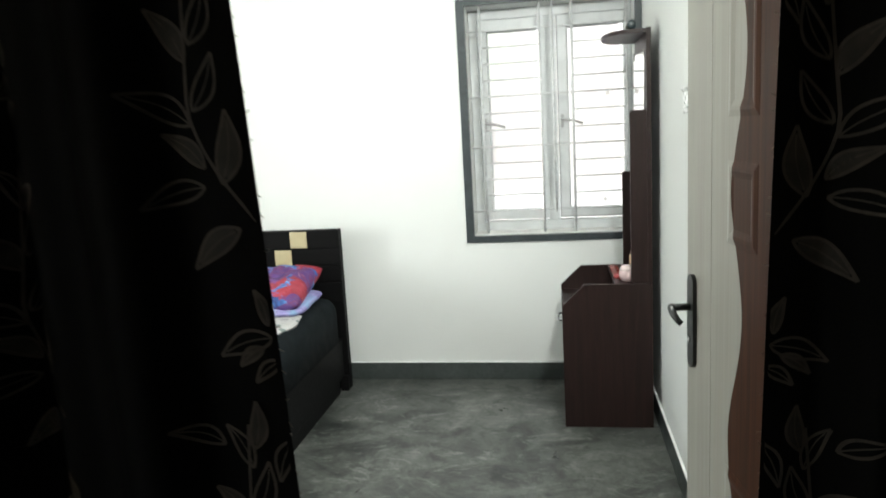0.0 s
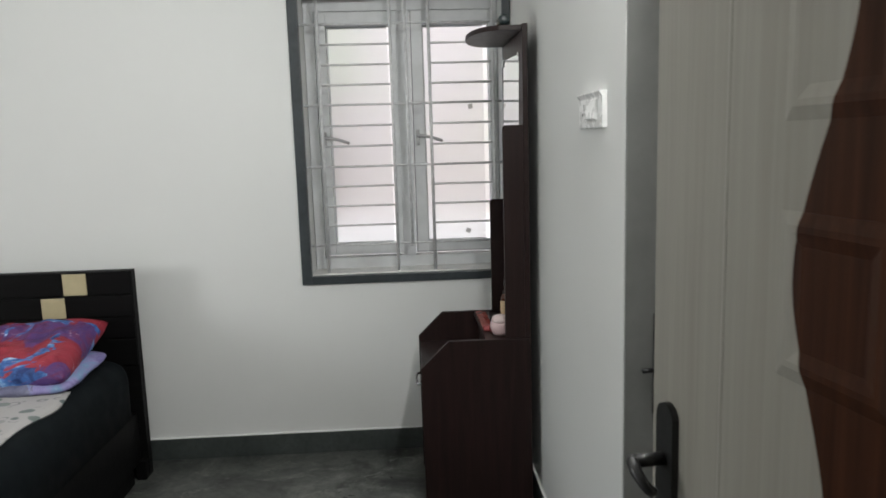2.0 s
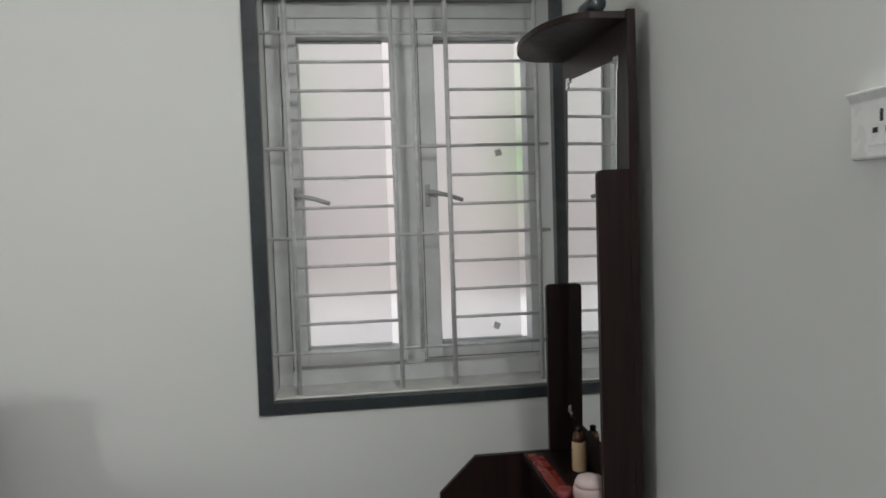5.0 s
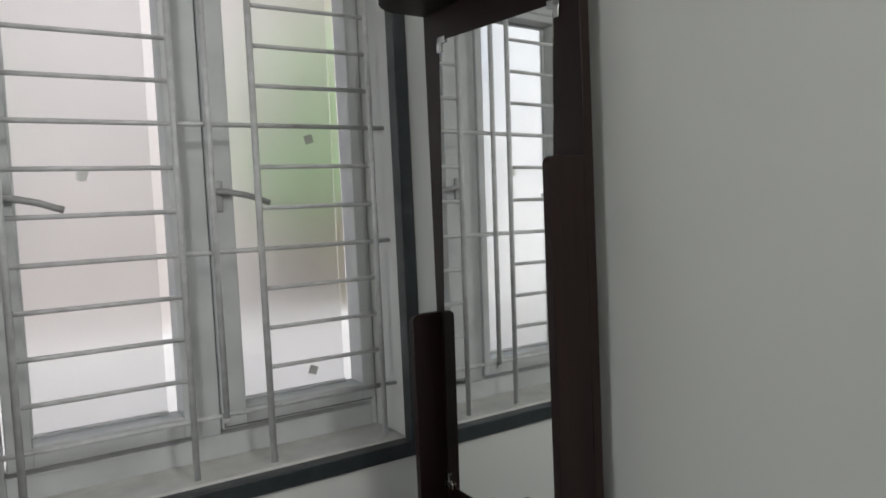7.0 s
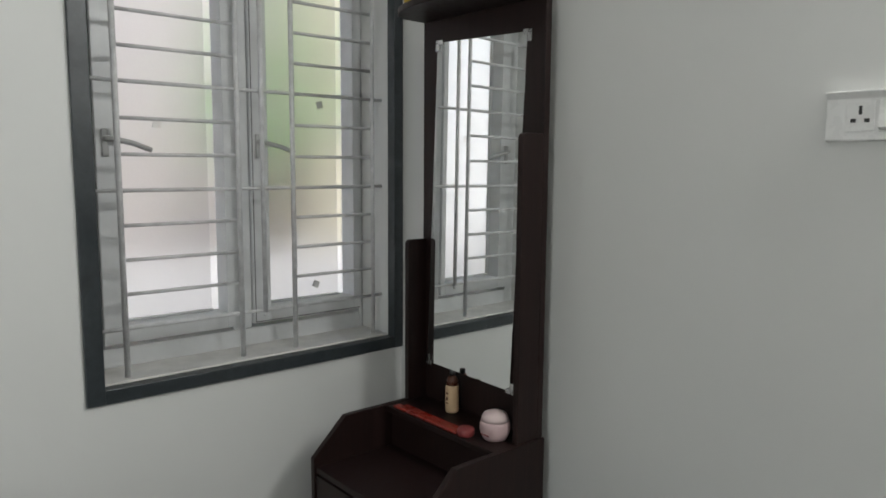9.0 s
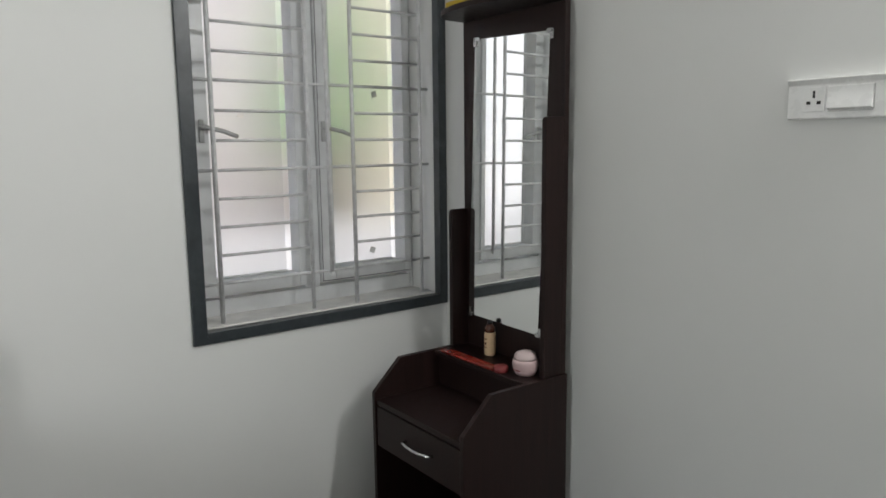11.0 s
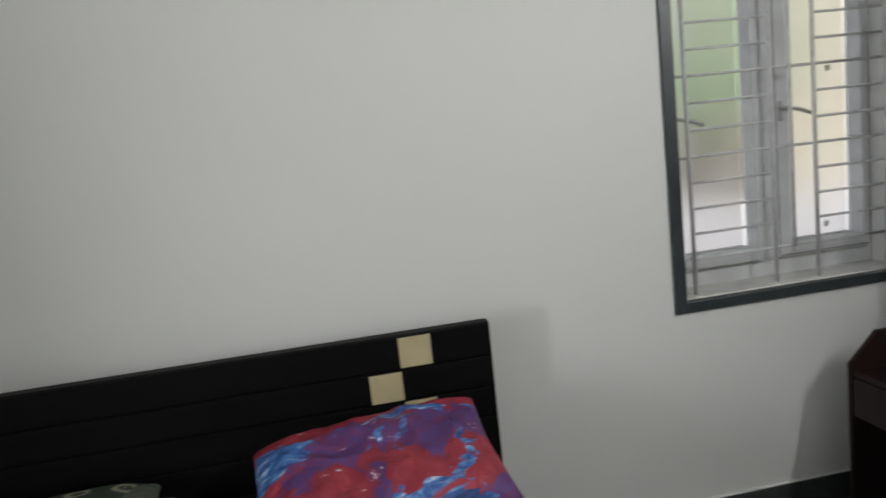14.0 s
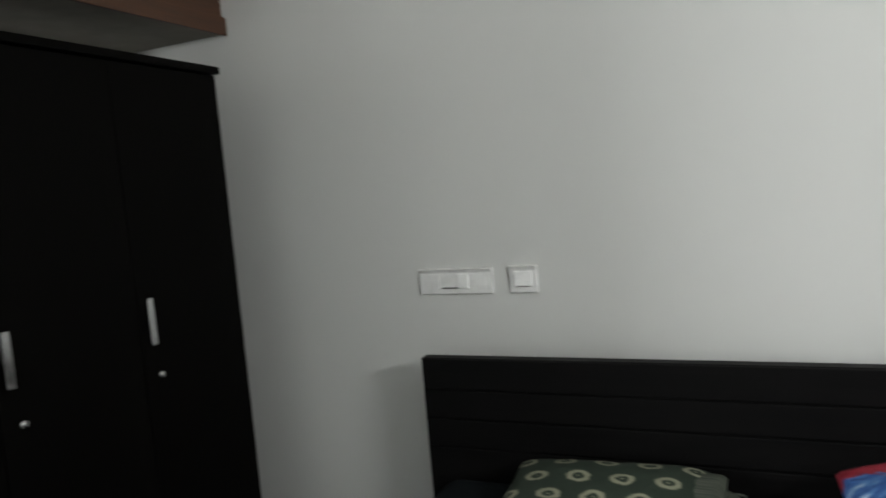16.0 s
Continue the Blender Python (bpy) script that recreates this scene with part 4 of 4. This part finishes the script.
# ---- the dressing table ----
def dressing_table():
    d = thing("dressing_table", (0.2, 3.76, FLOOR), "dark maroon dressing table with a tall mirror back", "dressing table")
    ya, yb = 3.518, 4.022
    side = [(-0.01, FLOOR), (0.415, FLOOR), (0.415, 0.693), (0.096, 0.693), (-0.013, 0.588)]
    for y in (ya, yb - 0.018):
        part("side_panel", slab(bmesh.new(), side, "y", y, y + 0.018, 0.0015), MAROON, d)
    part("table_top", boxes(((-0.006, ya + 0.0185, 0.545), (0.394, yb - 0.0185, 0.563)), bev=0.0015), MAROON, d)
    part("ledge", boxes(((0.24, ya + 0.0185, 0.674), (0.394, yb - 0.0185, 0.691)), bev=0.002), MAROON, d)
    part("ledge_riser", boxes(((0.262, ya + 0.0185, 0.5635), (0.277, yb - 0.0185, 0.6735))), MAROON, d)
    drawer = part("drawer_front", boxes(((-0.008, ya + 0.0205, 0.40), (0.008, yb - 0.0205, 0.54)), bev=0.002), MAROON, d)
    pts = [(-0.008, 3.823, 0.474), (-0.026, 3.817, 0.475), (-0.032, 3.785, 0.474), (-0.033, 3.75, 0.473), (-0.032, 3.715, 0.474), (-0.026, 3.683, 0.475), (-0.008, 3.677, 0.474)]
    part("handle", tube(bmesh.new(), pts, 0.0055), CHROME, drawer, "curved chrome drawer handle", True)
    part("drawer_box", boxes(((0.0085, ya + 0.03, 0.415), (0.38, yb - 0.03, 0.535))), MAROON, d)
    part("lower_back", boxes(((0.3945, ya + 0.0185, FLOOR), (0.4145, yb - 0.0185, 0.692))), MAROON, d)
    part("base_shelf", boxes(((0.06, ya + 0.0185, 0.05), (0.394, yb - 0.0185, 0.068))), MAROON, d)
    part("mirror_board", boxes(((0.3945, ya + 0.009, 0.6935), (0.4155, yb - 0.005, 1.868)), bev=0.0015), MAROON, d)

    def fin(y, x0, top):
        out = [(x0, 0.6935), (0.394, 0.6935), (0.394, top)] + [(x0 + 0.014 - 0.014 * math.sin(a), top - 0.014 + 0.014 * math.cos(a)) for a in [k * math.pi / 12 for k in range(7)]]
        part("side_fin", slab(bmesh.new(), out, "y", y, y + 0.018, 0.0012), MAROON, d)
    fin(ya + 0.009, 0.318, 1.505)
    fin(yb - 0.0235, 0.322, 1.195)
    mid = (ya + yb) / 2
    out = [(0.394, ya + 0.012)] + [(0.34 - 0.128 * math.sin(a) ** 0.8, mid - (mid - ya - 0.012) * math.cos(a)) for a in [math.pi * k / 20 for k in range(1, 20)]] + [(0.394, yb - 0.012)]
    part("top_shelf", slab(bmesh.new(), out, "z", 1.846, 1.864, 0.002), MAROON, d, "rounded shelf above the mirror")
    # the mirror hangs a little askew in its clips
    my0, my1, mz0, mz1 = 3.617, 3.967, 0.79, 1.757
    hang = pose(0.389, 3.78, 1.29, 2.0, 0.4, 1.5) @ Matrix.Translation((-0.402, -3.792, -1.273))
    mir = part("mirror", boxes(((0.3965, my0, mz0), (0.402, my1, mz1)), bev=0.001), MIRROR, d, "frameless rectangular mirror", m=hang)
    for y, z in ((my0, mz1 - 0.012), (my1 - 0.014, mz1 - 0.012), (my0, mz0 + 0.012), (my1 - 0.014, mz0 + 0.012)):
        sy, sz = (1 if y < 3.79 else -1), (1 if z < 1 else -1)
        bm = boxes(((0.392, min(y - 0.018 * sy, y + 0.012 * sy), min(z - 0.018 * sz, z - 0.004 * sz)), (0.396, max(y - 0.018 * sy, y + 0.012 * sy), max(z - 0.018 * sz, z - 0.004 * sz))), bev=0.001)
        box(bm, (0.392, min(y - 0.018 * sy, y - 0.004 * sy), min(z - 0.018 * sz, z + 0.014 * sz)), (0.396, max(y - 0.018 * sy, y - 0.004 * sy), max(z - 0.018 * sz, z + 0.014 * sz)), 0.001)
        part("mirror_clip", bm, CHROME, mir, "small silver corner clip")


dressing_table()


def jar():
    j = thing("cream_jar", (0.308, 3.6, 0.6915), "round pale pink cream jar on the dressing table ledge", "jar")
    body = [(0.022, 0), (0.031, 0.003), (0.038, 0.016), (0.0415, 0.032), (0.041, 0.046), (0.038, 0.053)]
    part("body", lathe(bmesh.new(), body), PINK_JAR, j, smooth=True, m=Matrix.Translation(j.location))
    lid = [(0.0375, 0.0534), (0.036, 0.062), (0.031, 0.072), (0.019, 0.0775), (0.004, 0.079)]
    part("lid", lathe(bmesh.new(), lid), PINK_LID, j, smooth=True, m=Matrix.Translation(j.location))
    bm = boxes(*[((-0.0415, -0.016 + 0.011 * k, 0.02), (-0.0385, -0.009 + 0.011 * k, 0.023)) for k in range(3)])
    part("label_mark", bm, RED_CAP, j, m=Matrix.Translation(j.location))


def bottle():
    b = thing("lotion_bottle", (0.358, 3.832, 0.6915), "small bottle with cream label and brown neck", "bottle")
    m = Matrix.Translation(b.location)
    part("body", lathe(bmesh.new(), [(0.014, 0), (0.019, 0.003), (0.02, 0.01), (0.02, 0.078), (0.0185, 0.084)]), BOTTLE_LABEL, b, smooth=True, m=m)
    part("shoulder", lathe(bmesh.new(), [(0.0186, 0.0845), (0.0165, 0.1), (0.012, 0.108), (0.008, 0.112)]), BOTTLE_BROWN, b, smooth=True, m=m)
    part("pump", lathe(bmesh.new(), [(0.0088, 0.1122), (0.009, 0.121), (0.0075, 0.125), (0.004, 0.126)]), BLACK, b, smooth=True, m=m)
    part("label_mark", boxes(((-0.0212, -0.005, 0.03), (-0.0202, 0.004, 0.034)), ((-0.0212, -0.004, 0.04), (-0.0202, 0.004, 0.05)), ((-0.0212, -0.005, 0.058), (-0.0202, 0.003, 0.064))), BOTTLE_BROWN, b, m=m)


def comb():
    bm = boxes(((0.246, 3.69, 0.6912), (0.27, 3.975, 0.6995)), bev=0.003)
    for k in range(44):
        y = 3.70 + 0.006 * k
        box(bm, (0.27, y, 0.692), (0.288, y + 0.0028, 0.6965))
    tagged(part("comb", bm, RED_COMB), "red plastic comb lying along the ledge", "comb")


jar()
bottle()
comb()
bm = lathe(bmesh.new(), [(0.022, 0), (0.024, 0.003), (0.024, 0.017), (0.02, 0.0205)])
tagged(part("compact_case", bm, RED_CAP, m=Matrix.Translation((0.268, 3.672, 0.6913)), smooth=True), "small dull red round compact case beside the pink jar", "compact case")
lying = thing("lying_bottle", (0.33, 3.6, 1.8642), "dark teal bottle lying on its side on the top shelf", "bottle")
turned = pose(0.335, 3.545, 1.8862, -90, 0, 0)
part("body", lathe(bmesh.new(), [(0.012, 0), (0.02, 0.004), (0.0215, 0.012), (0.0215, 0.085), (0.017, 0.1), (0.009, 0.108)], 20), TEAL, lying, smooth=True, m=turned)
part("cap", lathe(bmesh.new(), [(0.0095, 0.1085), (0.0105, 0.112), (0.0095, 0.135), (0.005, 0.139)], 16), BLACK, lying, smooth=True, m=turned)
tagged(part("small_carton", boxes(((0.262, 3.80, 1.8642), (0.335, 3.945, 1.89)), bev=0.002), YELLOW), "small flat yellow carton on the top shelf", "box")


# ---- switch plates ----
def switch_plate(place, turn, wide, high, gangs, label):
    """A wall plate in its own frame: x along the wall, y out of it, z up from its middle; its top edge stands proud."""
    m = pose(*place, 0, 0, turn)
    s = thing("switch_plate", place, label, "light switch")
    h = high / 2
    rim = [(0, -h), (-0.010, -h), (-0.0125, -h + 0.003), (-0.0135, h - 0.014), (-0.021, h - 0.003), (-0.021, h), (0, h)]
    plate = part("plate", slab(bmesh.new(), rim, "x", -wide / 2, wide / 2, 0.0012), WHITE_PLASTIC, s, m=m)
    for kind, x0, x1 in gangs:
        if kind == "switch":
            wide_rocker = x1 - x0 > 0.08
            bm = slab(bmesh.new(), [(-0.0125, -0.027), (-0.0225, -0.022), (-0.0165, 0.026), (-0.0125, 0.028)], "x", x0, x1, 0.0012)
            part("rocker", bm, WHITE_PLASTIC, plate)
            if wide_rocker:
                part("rocker_gap", boxes(((x1 + 0.0003, -0.0142, -0.026), (x1 + 0.0023, -0.0128, 0.026)), ((x0, -0.0142, -0.0295), (x1, -0.0128, -0.0275))), TAPE, plate, "thin grey gap round the rocker")
        elif kind == "socket":
            c = (x0 + x1) / 2
            part("socket_face", boxes(((x0, -0.0150, -0.028), (x1, -0.0130, 0.026)), bev=0.0006), WHITE_PLASTIC, plate)
            holes = [((c - 0.0028, -0.01535, 0.002), (c + 0.0028, -0.0145, 0.018))]
            holes += [((c + dx - 0.0045, -0.01535, -0.012), (c + dx + 0.0045, -0.0145, -0.005)) for dx in (-0.0115, 0.0115)]
            for lo, hi in holes:
                part("pin_hole", boxes((lo, hi)), DARK_SLOT, plate)
        elif kind == "blank":
            part("blank", boxes(((x0, -0.0150, -0.028), (x1, -0.0130, 0.026)), bev=0.0006), WHITE_PLASTIC, plate)
        elif kind == "slot":
            part("slot", boxes(((x0, -0.0245, -0.024), (x1, -0.0128, -0.021))), DARK_SLOT, plate)


switch_plate((XE - 0.0002, 2.747, 1.518), -90, 0.232, 0.091, (("socket", -0.08, -0.032), ("switch", -0.024, 0.07)), "white plate with a three-pin socket and a wide rocker switch")
switch_plate((-3.182, YN - 0.0002, 1.17), 0, 0.275, 0.092, (("blank", -0.115, -0.062), ("slot", -0.05, 0.01), ("switch", 0.012, 0.05), ("blank", 0.06, 0.115)), "white plate with switch and blanks above the headboard")
switch_plate((-2.93, YN - 0.0002, 1.172), 0, 0.095, 0.094, (("switch", -0.03, 0.03), ("slot", -0.022, 0.022)), "small square white switch plate above the headboard")


# ---- wardrobe and loft ----
def wardrobe():
    w = thing("wardrobe", (-4.1, 3.15, FLOOR), "near-black three-door wardrobe with slim metal handles", "wardrobe")
    x0, x1, ya, yb = -4.38, -3.885, 2.521, 3.862
    part("carcass", boxes(((x0, ya, FLOOR), (x1, yb, 1.955)), bev=0.002), WARDROBE, w)
    part("cornice", boxes(((x0 - 0.005, ya - 0.012, 1.9555), (-3.852, yb + 0.01, 1.98)), bev=0.003), WARDROBE, w)
    step = (yb - ya) / 3
    for k in range(3):
        a, b = ya + step * k, ya + step * (k + 1)
        door = part("door", boxes(((x1 + 0.0005, a + 0.002, 0.07), (-3.866, b - 0.002, 1.95)), bev=0.002), WARDROBE, w)
        hy = a + 0.022
        bm = boxes(((-3.842, hy - 0.011, 1.117), (-3.835, hy + 0.011, 1.257)), bev=0.002)
        for z in (1.132, 1.242):
            rod(bm, (-3.866, hy, z), (-3.84, hy, z), 0.004)
        part("handle", bm, CHROME, door, "slim brushed metal handle")
        bm = rod(bmesh.new(), (-3.8665, hy + 0.033, 1.017), (-3.856, hy + 0.033, 1.017), 0.0105, 16)
        part("lock", bm, CHROME, door, "small round lock", True)


wardrobe()


def loft():
    c = thing("loft_cupboard", (-4.38, 2.6, 2.18), "orange-brown wooden loft cupboard above the wardrobe", "cupboard")
    x = -4.095
    part("slab", boxes(((XW + 0.001, YS + 0.001, 2.18), (x + 0.002, YN - 0.001, 2.23)), bev=0.002), LOFT_BASE, c, "painted concrete loft slab")
    part("edge_board", boxes(((x + 0.0025, YS + 0.001, 2.173), (x + 0.018, YN - 0.001, 2.243)), bev=0.002), LOFT_WOOD, c)
    n = 5
    step = (YN - YS - 0.004) / n
    for k in range(n):
        a = YS + 0.002 + step * k
        part("door", boxes(((x - 0.018, a + 0.003, 2.2445), (x + 0.004, a + step - 0.003, CEIL - 0.01)), bev=0.004), LOFT_WOOD, c)


loft()


# Unseen fixture, added high on the east wall as the source of those shadows.
def unseen_tube_light():
    t = thing("unseen_tube_light", (XE, 1.95, 2.3), "unseen slim white tube light added high on the wall", "lamp")
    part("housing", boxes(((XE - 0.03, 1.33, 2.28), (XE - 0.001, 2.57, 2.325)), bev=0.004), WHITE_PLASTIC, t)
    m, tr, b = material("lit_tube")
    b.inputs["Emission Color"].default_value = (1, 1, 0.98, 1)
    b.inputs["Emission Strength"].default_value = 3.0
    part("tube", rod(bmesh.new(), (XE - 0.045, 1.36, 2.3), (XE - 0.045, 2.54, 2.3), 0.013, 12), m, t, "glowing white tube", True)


unseen_tube_light()

# ---- outside ----
structure("ground", boxes(((-400, 4.53, -0.5), (400, 600, -0.35))), EARTH, "bare earth outside the house", "ground")


def neighbour():
    h = thing("backdrop_wall", (0, 8.4, -0.35), "pinkish cream plastered house wall beyond the window", "house")
    part("wall", boxes(((-2.3, 8.2, -0.36), (1.9, 8.45, 5.2)), bev=0.01), NEIGHBOUR, h)
    part("eave", boxes(((-2.4, 7.8, 5.2), (1.9, 8.6, 5.35)), bev=0.01), LOW_WALL, h)
    # White wall added to the west, bouncing sun into the panes like open sky.
    p = thing("backdrop_wall", (-6, 7.4, -0.35), "white wall added beyond the window as a stand-in for bright sky", "house")
    part("wall", boxes(((-12, 7.2, -0.36), (-2.35, 7.5, 5.6)), bev=0.01), WHITE_PLASTER, p)
    part("eave", boxes(((-12.2, 6.9, 5.6), (-2.36, 7.7, 5.75)), bev=0.01), LOW_WALL, p)
    k = thing("backdrop_wall", (4.5, 7.8, -0.35), "pale yellow plastered house wall beyond the window", "house")
    part("wall", boxes(((1.95, 7.6, -0.36), (9, 8.3, 4.6)), bev=0.01), YELLOW_PLASTER, k)
    part("eave", boxes(((1.92, 7.3, 4.6), (9.2, 8.5, 4.75)), bev=0.01), LOW_WALL, k)


neighbour()
tagged(part("compound_wall", boxes(((-9, 6.2, -0.36), (9, 6.38, 0.86)), bev=0.01), LOW_WALL), "low white compound wall outside the window", "wall")


def shrub(place, spread, low, high, count, seed):
    s = thing("shrub", place, "broad-leaved green shrub outside the window", "shrub", "plants outside")
    rnd = random.Random(seed)
    stems, leaves = bmesh.new(), bmesh.new()
    p = Vector(place)
    tips = []
    for k in range(7):
        a = 2 * math.pi * k / 7 + rnd.uniform(-0.3, 0.3)
        tip = p + Vector((spread * 0.6 * math.cos(a), spread * 0.6 * math.sin(a), rnd.uniform(0.65, 1.0) * (high - p.z)))
        mid = p.lerp(tip, 0.5) + Vector((0, 0, 0.12))
        tube(stems, [p + Vector((0, 0, -0.02)), mid, tip], lambda q: 0.022 * (1 - 0.75 * q), 6)
        tips.append((mid, tip))
    part("trunk", stems, BARK, s, smooth=True)
    for k in range(count):
        a, b = tips[rnd.randrange(len(tips))]
        o = a.lerp(b, rnd.random()) + Vector((rnd.gauss(0, spread * 0.33), rnd.gauss(0, spread * 0.33), rnd.gauss(0, 0.12)))
        if o.z < low:
            o.z = rnd.uniform(low, high)
        m = Matrix.Translation(o) @ Euler((rnd.uniform(-1.1, 1.1), rnd.uniform(-1.1, 1.1), rnd.uniform(0, 6.28))).to_matrix().to_4x4()
        L, W = rnd.uniform(0.09, 0.17), rnd.uniform(0.03, 0.055)
        pts = [(0, 0, 0), (W, L * 0.35, 0.012), (W * 0.7, L * 0.7, 0.008), (0, L, -0.02), (-W * 0.7, L * 0.7, 0.008), (-W, L * 0.35, 0.012)]
        leaves.faces.new([leaves.verts.new(m @ Vector(q)) for q in pts])
    tagged(part("foliage", leaves, LEAF, s), kind="stuff")


shrub((1.15, 6.8, -0.36), 0.46, 1.35, 2.6, 250, 5)
shrub((1.75, 7.15, -0.36), 0.45, 1.6, 2.9, 220, 11)
shrub((-0.75, 7.5, -0.36), 0.4, 1.9, 2.9, 80, 13)
